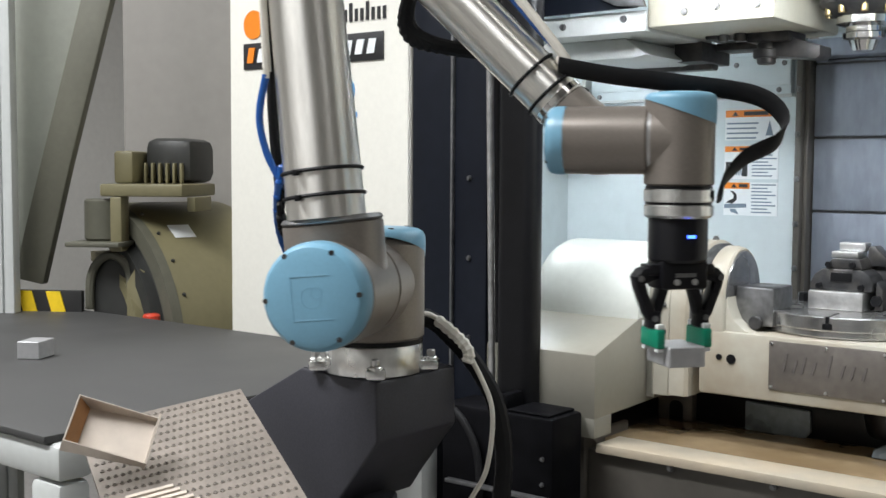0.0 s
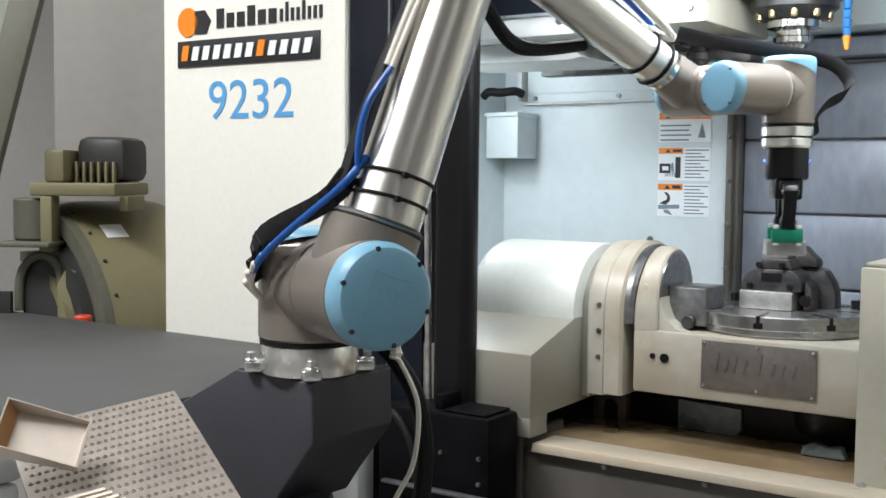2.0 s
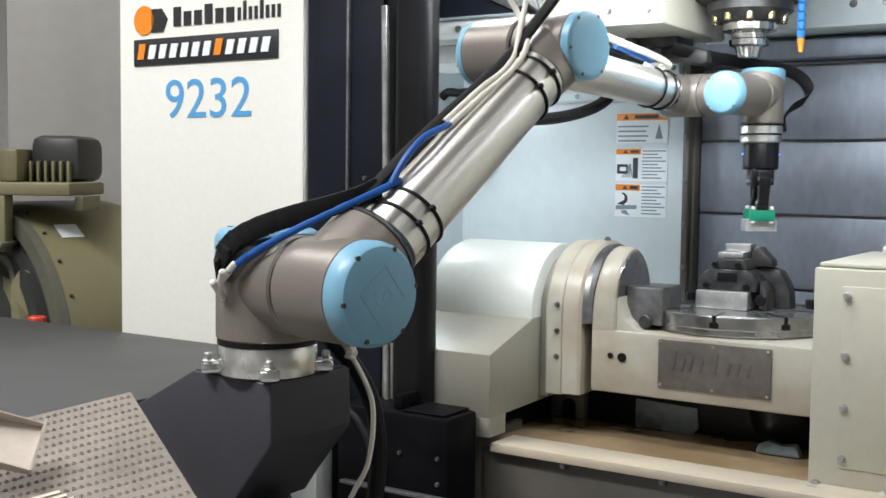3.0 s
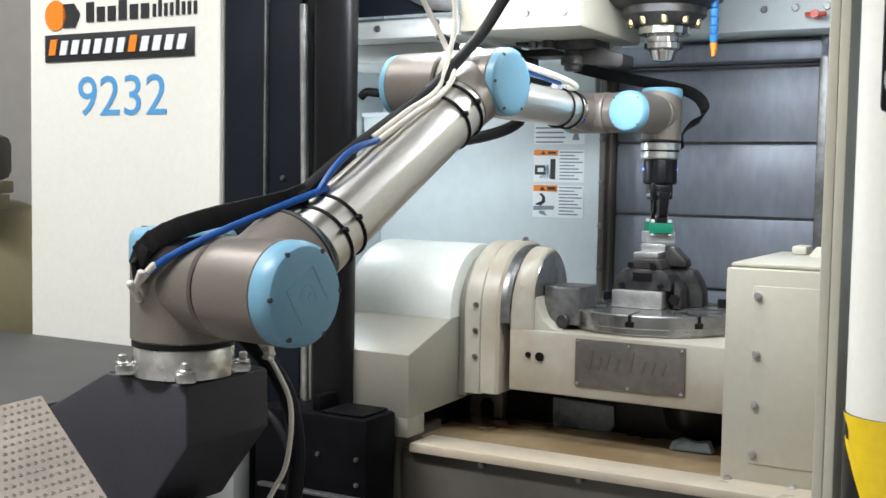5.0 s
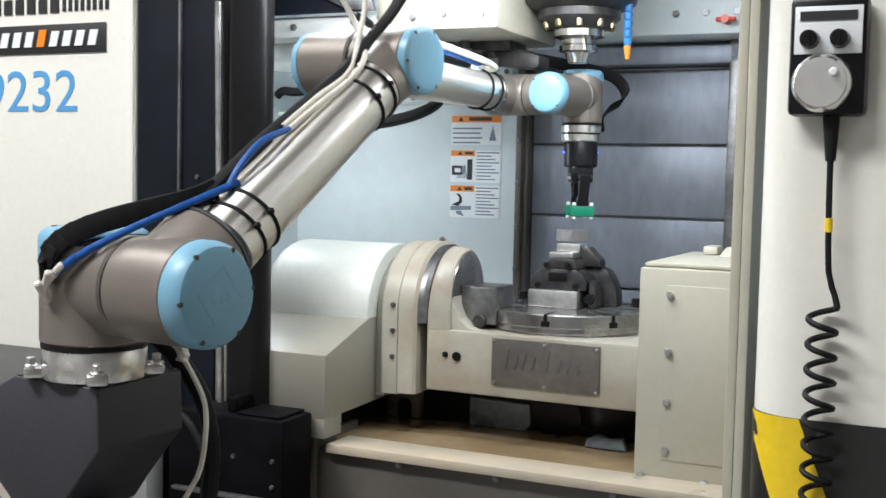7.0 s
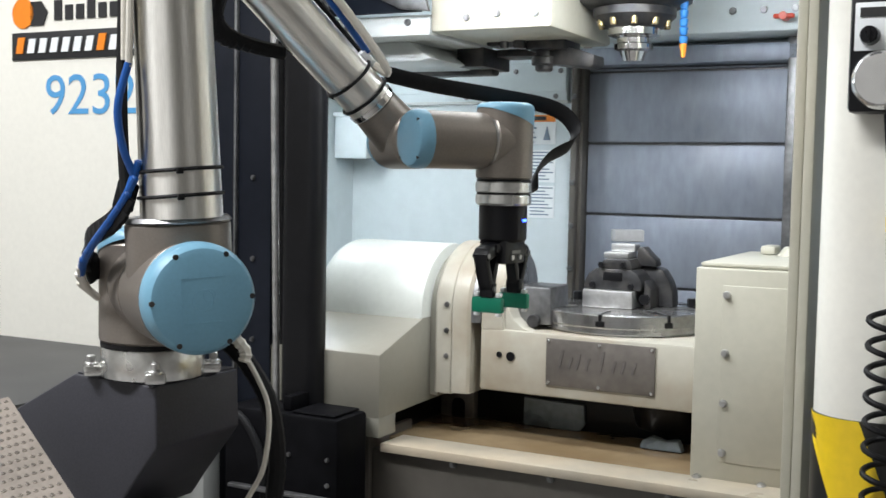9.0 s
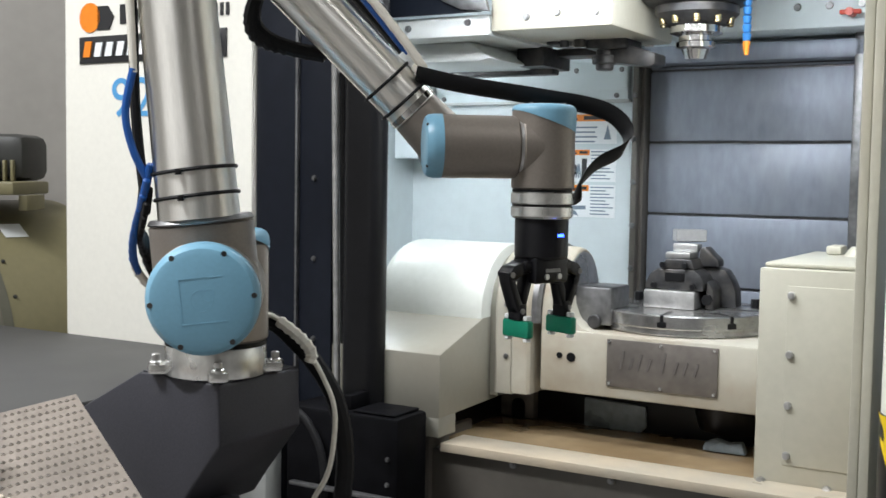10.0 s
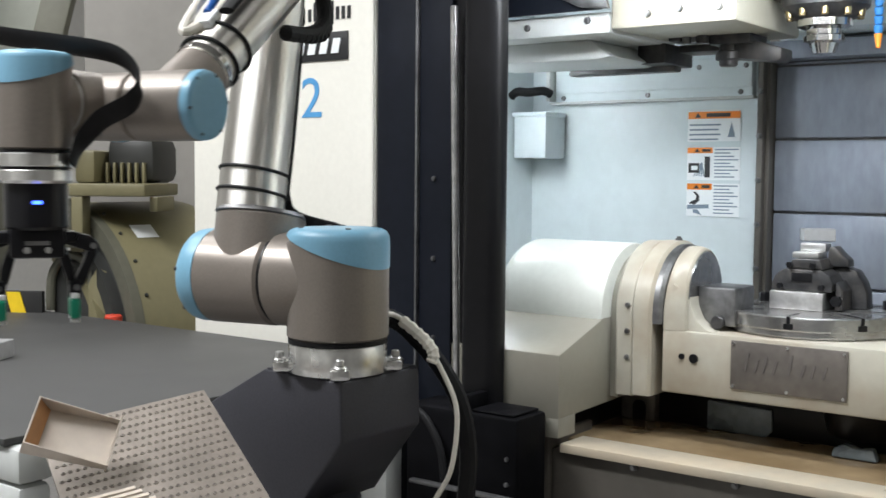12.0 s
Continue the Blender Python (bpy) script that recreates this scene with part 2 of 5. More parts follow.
        for i, c in enumerate(line):
            d = (line[min(i + 1, len(line) - 1)] - line[max(i - 1, 0)]).normalized()
            a = (up - d * up.dot(d)).normalized()
            b = d.cross(a)
            if not side:
                up = a
            w = r * (1 + (ripple if i % 2 else 0))
            rings.append([self.bm.verts.new(c + a * w * math.cos(2 * math.pi * j / sub) + b * w * flat * math.sin(2 * math.pi * j / sub)) for j in range(sub)])
        for p, q in zip(rings, rings[1:]):
            for j in range(sub):
                faces.append(self.bm.faces.new((p[j], p[(j + 1) % sub], q[(j + 1) % sub], q[j])))
        faces.append(self.bm.faces.new(rings[0]))
        faces.append(self.bm.faces.new(rings[-1]))
        bmesh.ops.recalc_face_normals(self.bm, faces=faces)
        return self

    def mesh(self, name, material, smooth=True, shift=None):
        if shift is not None:
            bmesh.ops.transform(self.bm, matrix=Matrix.Translation(-Vector(shift)), verts=self.bm.verts[:])
        me = bpy.data.meshes.new(name)
        self.bm.to_mesh(me)
        self.bm.free()
        me.materials.append(material)
        if smooth:
            me.shade_smooth()
            me.set_sharp_from_angle(angle=radians(32))
        return me


def thing(name, base, label, category, room=MACHINE, group="", kind=""):
    """An Empty at its base, in the machine's axes; parts are given in the same axes."""
    ob = new(name)
    ob.empty_display_size = 0.05
    ob.matrix_world = room @ Matrix.Translation(base)
    tagged(ob, label, category, group, kind)
    BASES[ob.name] = Vector(base)
    return ob


BASES = {}


def part(name, shape, material, parent, label="", smooth=True):
    ob = new(name, shape.mesh(name, material, smooth, BASES.get(parent.name)))
    ob.parent = parent
    BASES[ob.name] = BASES.get(parent.name, Vector((0, 0, 0)))
    return tagged(ob, label)


def structure(name, shape, material, label, category, room=Matrix.Identity(4)):
    ob = new(name, shape.mesh(name, material))
    ob.matrix_world = room
    return tagged(ob, label, category, kind="structure")


def bolt(p, axis, r=0.006, h=0.004):
    d = Vector(axis)
    p = Vector(p)
    s = Shape().rod(p, p + d * h, r, r * 0.85, seg=10)
    return s.rod(p + d * h * 0.9, p + d * h * 1.5, r * 0.6, seg=6)


def text_part(name, words, size, m, material, parent, thick=0.0008, width=1.0):
    c = bpy.data.curves.new(name, "FONT")
    c.body, c.size, c.extrude, c.align_x = words, size, thick, "LEFT"
    c.resolution_u = 4
    tmp = bpy.data.objects.new(name, c)
    me = bpy.data.meshes.new_from_object(tmp)
    bpy.data.objects.remove(tmp)
    me.transform(Matrix.Translation(-BASES[parent.name]) @ m @ Matrix.Diagonal((width, 1, 1, 1)))
    me.materials.append(material)
    ob = new(name, me)
    ob.parent = parent
    return ob


# ---- the hall ----
structure("floor", Shape().box((-9, -9, -0.2), (9, 9, 0)), M_FLOOR, "grey concrete floor of the hall", "floor", MACHINE)
structure("wall_north", Shape().box((-9, 3.4, 0), (9, 3.6, 4.5)), M_HALL, "painted hall wall behind the machines", "wall", MACHINE)
# walls out of view, made white so they reflect light onto the arm
structure("wall_south", Shape().box((-9, -7.2, 0), (9, -7, 4.5)), M_LIGHTWALL, "unseen hall wall, white to reflect fill light", "wall", MACHINE)
structure("wall_west", Shape().box((-7.2, -7, 0), (-7, 3.4, 4.5)), M_LIGHTWALL, "unseen hall wall, white to reflect fill light", "wall", MACHINE)
structure("wall_east", Shape().box((7, -7, 0), (7.2, 3.4, 4.5)), M_LIGHTWALL, "unseen hall wall, white to reflect fill light", "wall", MACHINE)
structure("ceiling", Shape().box((-7.2, -7.2, 4.5), (7.2, 3.6, 4.7)), M_CEIL, "pale hall ceiling", "ceiling", MACHINE)
for u, v, k in HALL:
    lamp = thing("ceiling_light", (u, v, 4.5), "long white ceiling light fixture", "ceiling light", group="hall lights")
    part("housing", Shape().box((u - 0.84, v - 0.29, 4.44), (u + 0.84, v + 0.29, 4.5), 0.01), M_FRAME, lamp)
    part("diffuser", Shape().box((u - 0.8, v - 0.25, 4.4), (u + 0.8, v + 0.25, 4.438), 0.01), M_LAMP, lamp, "glowing white diffuser")

# ---- machining centre ----
mc = thing("machining_center", (0, 0.3, 0), "cream and black machining center with its door open", "machining center")
front = part("front_panel", Shape().box((-1.425, -0.42, 0.0), (-0.838, -0.36, 2.5), 0.006), M_PANEL, mc, "cream painted front panel with signs")
part("side_panel", Shape().box((-1.42, -0.358, 0.0), (-1.38, 1.3, 2.5), 0.006), M_PANEL, mc)
part("door_track", Shape().box((-0.834, -0.41, 0.0), (-0.722, -0.36, 2.5), 0.004), M_NAVY, mc, "dark navy door track")
part("track_edge", Shape().box((-0.722, -0.418, 0.3), (-0.716, -0.36, 2.5), 0.002), M_DARKSTEEL, mc)
part("door_jamb", Shape().box((-0.716, -0.41, 0.0), (-0.63, -0.36, 2.5), 0.004), M_NAVY, mc)
part("guide_rod", Shape().rod((-0.6, -0.425, 1.0), (-0.615, -0.425, 1.845), 0.0068, 0.0082, seg=20, edge=0.002), M_STEEL, mc, "polished steel guide rod")
part("door_post", Shape().box((-0.588, -0.44, 0.8), (-0.496, -0.385, 2.5), 0.024, seg=5), M_BLACK, mc, "glossy black door post")
part("post_back", Shape().box((-0.63, -0.4, 0.8), (-0.6, -0.37, 2.5), 0.003), M_BLACK, mc)
part("door_drive", Shape().box((-0.66, -0.52, 0.8), (-0.388, -0.41, 1.03), 0.008), M_MATTBLACK, mc, "black door drive housing")
part("drive_lid", Shape().box((-0.5, -0.512, 1.0305), (-0.4, -0.42, 1.036), 0.003), M_MATTBLACK, mc)
part("drive_bracket", Shape().box((-0.53, -0.5, 1.0305), (-0.51, -0.44, 1.06), 0.003), M_MATTBLACK, mc)
for p in ((-0.41, 0.95), (-0.41, 0.9), (-0.5, 0.95)):
    part("drive_screw", bolt((p[0], -0.52, p[1]), (0, -1, 0), 0.005), M_DARKSTEEL, mc)
part("drive_cable", Shape().pipe([(-0.62, -0.53, 1.02), (-0.59, -0.535, 1.0), (-0.56, -0.535, 0.95), (-0.55, -0.535, 0.88), (-0.56, -0.53, 0.82)], 0.008), M_RUBBER, mc)
part("floor_rail", Shape().box((-0.62, -0.56, 0.878), (-0.2, -0.545, 0.886), 0.002), M_DARKSTEEL, mc, "steel rail edge")
for k in range(4):
    part("screw", bolt((-0.675, -0.41, 0.98 + 0.17 * k), (0, -1, 0), 0.006), M_DARKSTEEL, mc)
# writing on the panel: plain shapes for marks
part("emblem", Shape().rod((-1.335, -0.4205, 1.86), (-1.335, -0.4225, 1.86), 0.035, seg=32), M_ORANGE, front, "orange round emblem")
part("emblem_bar", Shape().prism([(-1.31, 1.83), (-1.27, 1.83), (-1.255, 1.86), (-1.275, 1.885), (-1.31, 1.885)], "y", -0.4225, -0.4205), M_INK, front)
for i in range(6):
    part("name_bar", Shape().box((-1.235 + 0.034 * i, -0.4225, 1.84), (-1.211 + 0.034 * i, -0.4205, 1.885 if i in (0, 3) else 1.873)), M_INK, front)
for i in range(8):
    part("name_bar_thin", Shape().box((-1.03 + 0.017 * i, -0.4225, 1.842), (-1.021 + 0.017 * i, -0.4205, 1.884 if i in (1, 4) else 1.87)), M_INK, front)
strip = part("model_strip", Shape().box((-1.37, -0.4235, 1.752), (-0.908, -0.4205, 1.815), 0.001), M_INK, front, "black strip with pale bars")
for i in range(12):
    w = -1.355 + 0.0362 * i
    part("strip_bar", Shape().prism([(w, 1.767), (w + 0.022, 1.767), (w + 0.03, 1.8 if i not in (0, 7) else 1.804), (w + 0.008, 1.8 if i not in (0, 7) else 1.804)], "y", -0.4262, -0.4237), M_ORANGE if i in (0, 7) else M_PAPER, front)
text_part("panel_number", "9232", 0.13, Matrix.Translation((-1.268, -0.4206, 1.626)) @ Matrix.Rotation(radians(90), 4, "X"), M_BLUEINK, front, width=1.09)
# interior walls
part("left_wall", Shape().box((-1.0, -0.355, 0.8), (-0.973, 0.45, 2.3)), M_WALL, mc, "pale blue-white side wall")
part("back_wall", Shape().box((-0.98, 0.45, 0.8), (-0.289, 0.48, 2.3)), M_WALL, mc, "pale blue-white back wall")
part("right_wall", Shape().box((0.62, -0.3, 0.8), (0.65, 0.6, 2.3)), M_WALL, mc)
part("top_back", Shape().box((-0.26, 0.47, 1.83), (0.65, 0.5, 2.3)), M_WALL, mc)
part("top_back_sill", Shape().box((-0.27, 0.4, 1.785), (0.3, 0.47, 1.83), 0.006), M_SLAT, mc, "dark steel ledge over the rear door")
# unseen roof, closes the enclosure against ceiling light
part("unseen_roof", Shape().box((-1.0, -0.12, 2.3), (0.65, 1.0, 2.33)), M_WALL, mc)
# glowing bodies for the added lamps, out of view
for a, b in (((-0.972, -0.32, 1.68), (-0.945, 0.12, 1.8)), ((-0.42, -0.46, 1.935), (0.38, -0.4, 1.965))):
    part("unseen_lamp", Shape().box(a, b, 0.008), M_LAMPCOOL, mc, "unseen lit work lamp, added to brighten the interior")
upper = part("wall_rail", Shape().box((-0.885, 0.425, 1.7), (-0.31, 0.45, 1.8), 0.004), M_WALL, mc, "pale bolted rail")
part("wall_rail_lip", Shape().box((-0.9, 0.42, 1.695), (-0.305, 0.449, 1.702), 0.001).box((-0.9, 0.4, 1.705), (-0.888, 0.449, 1.8), 0.001), M_FRAME, mc)
part("wall_rail_face", Shape().box((-0.858, 0.419, 1.7245), (-0.311, 0.4245, 1.798), 0.002), M_WALL, upper)
for i in range(5):
    part("screw", bolt((-0.83 + 0.126 * i, 0.419, 1.778), (0, -1, 0), 0.007), M_DARKSTEEL, upper)
for i in range(3):
    part("screw", bolt((-0.857 + 0.258 * i, 0.425, 1.7125), (0, -1, 0), 0.007), M_DARKSTEEL, upper)
part("door_jamb_rear", Shape().box((-0.288, 0.4, 0.8), (-0.272, 0.5, 1.83), 0.003).box((-0.272, 0.42, 0.8), (-0.262, 0.5, 1.83), 0.002), M_LOWER, mc, "grey steel rear jamb")
for i in range(7):
    part("screw", bolt((-0.28, 0.4, 1.05 + 0.11 * i), (0, -1, 0), 0.007, 0.008), M_DARKSTEEL, mc)
rear = part("rear_door", Shape().box((-0.262, 0.47, 0.8), (0.262, 0.485, 1.8)), M_DARKSTEEL, mc, "sliding rear door of steel slats")
for i in range(6):
    z = 0.866 + 0.1815 * i
    part("slat", Shape().box((-0.26, 0.452, z + 0.003), (0.245, 0.468, min(z + 0.1785, 1.782)), 0.004), M_SLAT, rear)
part("rear_post", Shape().box((0.247, 0.4, 0.8), (0.285, 0.5, 2.2), 0.004), M_DARKSTEEL, mc)
part("right_cheek", Shape().box((0.285, 0.3, 0.8), (0.62, 0.5, 2.2), 0.004), M_DARKSTEEL, mc)
# top beam over the table
beam = part("top_beam", Shape().box((-0.376, -0.2, 1.803), (-0.1, 0.16, 2.1), 0.008), M_CREAM, mc, "cream bolted casting")
part("beam_arm", Shape().box((-0.82, -0.2, 1.797), (-0.377, 0.12, 1.842), 0.006), M_FRAME, beam)

part("beam_foot", Shape().prism([(-0.82, 1.7965), (-0.82, 1.757), (-0.45, 1.752), (-0.416, 1.758), (-0.47, 1.7965)], "y", -0.12, 0.12, bevel=0.004), M_FRAME, beam)

# dark solids stand for the shaded gaps under and behind the beam
part("foot_shade", Shape().box((-0.66, 0.121, 1.742), (-0.38, 0.16, 1.768), 0.004), M_VISE, beam, "dark strip for the shade under the beam foot")
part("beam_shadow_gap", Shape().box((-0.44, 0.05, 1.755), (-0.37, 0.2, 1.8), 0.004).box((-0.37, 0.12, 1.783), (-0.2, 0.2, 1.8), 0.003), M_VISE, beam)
part("beam_plate", Shape().box((-0.8, -0.226, 1.844), (-0.385, -0.2165, 2.09), 0.002), M_NAVY, beam, "dark plate on the casting")
part("beam_gusset", Shape().prism([(-0.58, 1.92), (-0.43, 1.85), (-0.36, 1.842), (-0.385, 1.92)], "y", -0.24, -0.2265, bevel=0.002), M_DARKSTEEL, beam, "grey steel gusset")
for u, z in ((-0.58, 1.82), (-0.43, 1.826), (-0.29, 1.83), (-0.22, 1.835), (-0.135, 1.832)):
    part("screw", bolt((u, -0.2, z), (0, -1, 0), 0.008, 0.005), M_DARKSTEEL, beam)
part("head_column", Shape().box((-0.19, 0.3, 1.84), (0.62, 0.45, 2.2), 0.01), M_WALL, mc)
for i in range(3):
    part("screw", bolt((0.14 + 0.07 * i, 0.3, 1.89), (0, -1, 0), 0.009), M_DARKSTEEL, mc)
part("valve", Shape().rod((0.262, 0.29, 1.868), (0.262, 0.25, 1.868), 0.009, seg=12).box((0.24, 0.255, 1.863), (0.285, 0.27, 1.873), 0.003), M_RED, mc, "small red valve")
# sill, pan and lower front
part("pan", Shape().box((-0.62, -0.3, 0.9), (0.45, 0.45, 0.955), 0.002), M_PAN, mc, "wet brown coolant pan")
part("sill", Shape().prism([(-0.39, 0.945), (-0.388, 0.9625), (-0.296, 0.9615), (-0.288, 0.9555), (-0.288, 0.9), (-0.36, 0.9), (-0.36, 0.945)], "x", -0.37, 0.45, bevel=0.0015), M_SILL, mc, "cream sill with coolant stains")
lower = part("lower_front", Shape().box((-0.4, -0.37, 0.3), (0.46, -0.305, 0.946), 0.004), M_LOWER, mc, "grey sheet lower front")
part("lower_left", Shape().box((-0.5, -0.38, 0.3), (-0.401, -0.2, 0.975), 0.004), M_LOWER, mc)
for u in (-0.211, -0.006, 0.221, 0.4):
    part("screw", bolt((u, -0.373, 0.938), (0, -1, 0), 0.008, 0.008), M_DARKSTEEL, lower)
part("bed_block", Shape().box((-0.41, -0.056, 0.9555), (-0.325, 0.1, 1.03), 0.006), M_PLATE, mc)
part("bed_hole", Shape().rod((-0.362, -0.0565, 0.985), (-0.362, -0.06, 0.985), 0.016, seg=20).box((-0.378, -0.0595, 0.956), (-0.346, -0.0566, 0.985)), M_BLACK, mc)
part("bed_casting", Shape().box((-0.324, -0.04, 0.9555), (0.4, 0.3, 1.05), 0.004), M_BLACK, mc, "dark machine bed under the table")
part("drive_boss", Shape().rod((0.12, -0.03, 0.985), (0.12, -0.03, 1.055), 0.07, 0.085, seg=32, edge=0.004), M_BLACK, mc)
part("chip_sheet", Shape().prism([(-0.205, 0.956), (-0.075, 0.956), (-0.062, 0.97), (-0.065, 1.014), (-0.205, 1.018)], "y", -0.05, -0.0405, bevel=0.002), M_CHIP, mc, "dull blue sheet on the bed")
part("rag", Shape().prism([(0.085, 0.957), (0.09, 0.975), (0.11, 0.985), (0.14, 0.978), (0.165, 0.982), (0.175, 0.957)], "y", -0.13, -0.105, bevel=0.005), M_CHIP, mc, "crumpled grey rag")
# unseen header added over the door to shade the interior from hall lamps
part("unseen_header", Shape().box((-0.5, -0.42, 2.12), (0.42, -0.36, 2.5), 0.004), M_CREAM, mc)
# right door with stripes
part("door_frame", Shape().box((0.428, -0.46, 0.3), (0.444, -0.25, 2.5), 0.003).box((0.448, -0.48, 0.3), (0.464, -0.3, 2.5), 0.004), M_CREAM, mc, "cream door frame")
part("door_seal", Shape().box((0.442, -0.45, 0.3), (0.45, -0.3, 2.5), 0.001), M_LOWER, mc)
R = 0.075
arc = [(0.49 + R - R * math.cos(radians(a)), -0.62 + R - R * math.sin(radians(a))) for a in range(0, 91, 10)]
rdoor = part("sliding_door", Shape().prism(arc + [(1.6, -0.62), (1.6, -0.5), (0.49, -0.5)], "z", 0.3, 2.5), M_PANEL, mc, "cream sliding door with a rounded edge")
arc2 = [(0.488 + R - R * math.cos(radians(a)), -0.622 + R - R * math.sin(radians(a))) for a in range(0, 91, 10)]
part("hazard_band", Shape().prism(arc2 + [(1.6, -0.622), (1.6, -0.618), (0.57, -0.618), (0.492, -0.545)], "z", 0.72, 1.16), M_BLACKTAPE, rdoor, "black band of hazard tape")
for k in range(3):
    w = 0.48 + 0.26 * k
    s = Shape()
    n = 10
    rows = []
    for i in range(n + 1):
        z = 1.16 - 0.44 * i / n
        lo, hi = w + 0.0 + 0.17 * i / n, w + 0.085 + 0.17 * i / n
        row = []
        for j in range(41):
            a = lo + (hi - lo) * j / 40
            d = a - 0.487
            if d < R:
                y = -0.6235 + R - math.sqrt(max(R * R - (R - max(d, 0)) ** 2, 0))
            else:
                y = -0.6235
            row.append(s.bm.verts.new((max(a, 0.4865), y, z)))
        rows.append(row)
    for p, q in zip(rows, rows[1:]):
        for j in range(40):
            s.bm.faces.new((p[j], p[j + 1], q[j + 1], q[j]))
    part("hazard_stripe", s, M_YELLOW, rdoor, "yellow hazard stripe")

# ---- warning sign on the back wall ----
sign = thing("warning_sign", (-0.424, 0.45, 1.39), "white sticker sheet with orange headings and black symbols", "sign")
for k, (lo, hi, h0, h1) in enumerate(((1.589, 1.667, 1.648, 1.666), (1.489, 1.574, 1.559, 1.5735), (1.395, 1.4805, 1.464, 1.480))):
    st = part("sticker", Shape().box((-0.4925, 0.4475, lo), (-0.3475, 0.449, hi)), M_PAPER, sign, "white sticker")
    wide = k == 0
    part("heading", Shape().box((-0.491, 0.446, h0), (-0.349 if wide else -0.422, 0.4474, h1)), M_ORANGE, st, "orange heading bar")
    part("heading_mark", Shape().prism([(-0.472, h0 + 0.003), (-0.456, h0 + 0.003), (-0.464, h1 - 0.003)], "y", 0.4448, 0.4458), M_INK, st)
    part("heading_bar", Shape().box((-0.44 if wide else -0.45, 0.4448, h0 + 0.004), (-0.375 if wide else -0.427, 0.4458, h1 - 0.004)), M_INK, st)
    for i in range(4 if wide else 9):
        z = (h0 - 0.014 - 0.0125 * i) if wide else (hi - 0.0045 - 0.0088 * i)
        a = -0.487 if wide else -0.4165
        part("print_line", Shape().box((a, 0.446, z - (0.004 if wide else 0.0032)), (-0.402 - 0.006 * (i % 2) if wide else -0.352 - 0.011 * ((i * 5) % 3), 0.4474, z)), M_TEXT, st)
    if wide:
        part("symbol", Shape().prism([(-0.382, 1.6), (-0.362, 1.6), (-0.368, 1.622), (-0.372, 1.638), (-0.376, 1.622)], "y", 0.446, 0.4474), M_TEXT, st)
    elif k == 1:
        part("symbol", Shape().box((-0.443, 0.446, 1.496), (-0.429, 0.4474, 1.55)).box((-0.488, 0.446, 1.508), (-0.458, 0.4474, 1.533)), M_INK, st)
        part("symbol_window", Shape().box((-0.479, 0.4446, 1.515), (-0.462, 0.4457, 1.526)), M_PAPER, st)
        for j in range(5):
            part("symbol_ray", Shape().prism([(-0.474 + 0.007 * j, 1.499), (-0.4715 + 0.007 * j, 1.499), (-0.45, 1.535), (-0.453, 1.535)], "y", 0.4462, 0.4474), M_TEXT, st)
    else:
        part("symbol", Shape().prism([(-0.486, 1.428), (-0.468, 1.425), (-0.456, 1.436), (-0.457, 1.449), (-0.466, 1.458), (-0.474, 1.458), (-0.464, 1.448), (-0.466, 1.438), (-0.476, 1.434)], "y", 0.446, 0.4474), M_INK, st)
        part("symbol_bar", Shape().prism([(-0.49, 1.413), (-0.43, 1.416), (-0.43, 1.426), (-0.49, 1.424)], "y", 0.4462, 0.4474).prism([(-0.474, 1.412), (-0.46, 1.412), (-0.45, 1.398), (-0.472, 1.404)], "y", 0.4462, 0.4474), M_TEXT, st)

# ---- switch box and hook on the wall ----
jb = thing("switch_box", (-0.93, 0.4, 1.55), "pale blue-white steel switch box on the side wall", "switch box")
part("body", Shape().box((-0.97, 0.345, 1.545), (-0.865, 0.45, 1.665), 0.004), M_WALL, jb)
part("lid", Shape().box((-0.972, 0.338, 1.66), (-0.862, 0.45, 1.672), 0.002), M_WALL, jb)
hook = thing("hose_elbow", (-0.95, 0.36, 1.71), "short black hose elbow on the wall", "hose")
part("hose", Shape().pipe([(-0.97, 0.33, 1.715), (-0.95, 0.33, 1.728), (-0.92, 0.34, 1.726), (-0.885, 0.36, 1.73), (-0.872, 0.38, 1.722)], 0.012), M_RUBBER, hook)

# ---- spindle ----
sp = thing("spindle_head", (0, 0.02, 1.75), "dark spindle head with polished steel rings and nose", "spindle")
X0 = Matrix.Translation((0.0, 0.02, 0))
part("head", Shape().lathe([(0.125, 2.2), (0.125, 1.9), (0.12, 1.875), (0.095, 1.862), (0.09, 1.862)], X0), M_VISE, sp)
part("ring", Shape().lathe([(0.088, 1.862), (0.088, 1.845), (0.07, 1.828), (0.062, 1.822), (0.05, 1.82)], X0), M_VISE, sp, "dark steel ring")
part("nose", Shape().lathe([(0.055, 1.82), (0.055, 1.806), (0.036, 1.8), (0.036, 1.79), (0.042, 1.787), (0.042, 1.776), (0.03, 1.772), (0.022, 1.752), (0.012, 1.75)], X0), M_CHROME, sp, "chrome spindle nose")
for i in range(10):
    a = 2 * math.pi * i / 10
    part("bolt", Shape().rod((0.072 * math.cos(a), 0.02 + 0.072 * math.sin(a), 1.85), (0.072 * math.cos(a), 0.02 + 0.072 * math.sin(a), 1.822), 0.009, 0.008, seg=12, edge=0.002), M_BRASS, sp, "brass-coloured bolt")
nz = thing("coolant_nozzle", (0.107, 0.02, 1.755), "blue coolant nozzle hose with an orange tip", "nozzle")
for i in range(9):
    part("segment", Shape().rod((0.107, 0.02, 1.785 + 0.018 * i), (0.107, 0.02, 1.802 + 0.018 * i), 0.0075, 0.0095, seg=16, edge=0.002), mat("nozzle_blue", (0.03, 0.18, 0.48), 0.35) if i == 0 else bpy.data.materials["nozzle_blue"], nz)
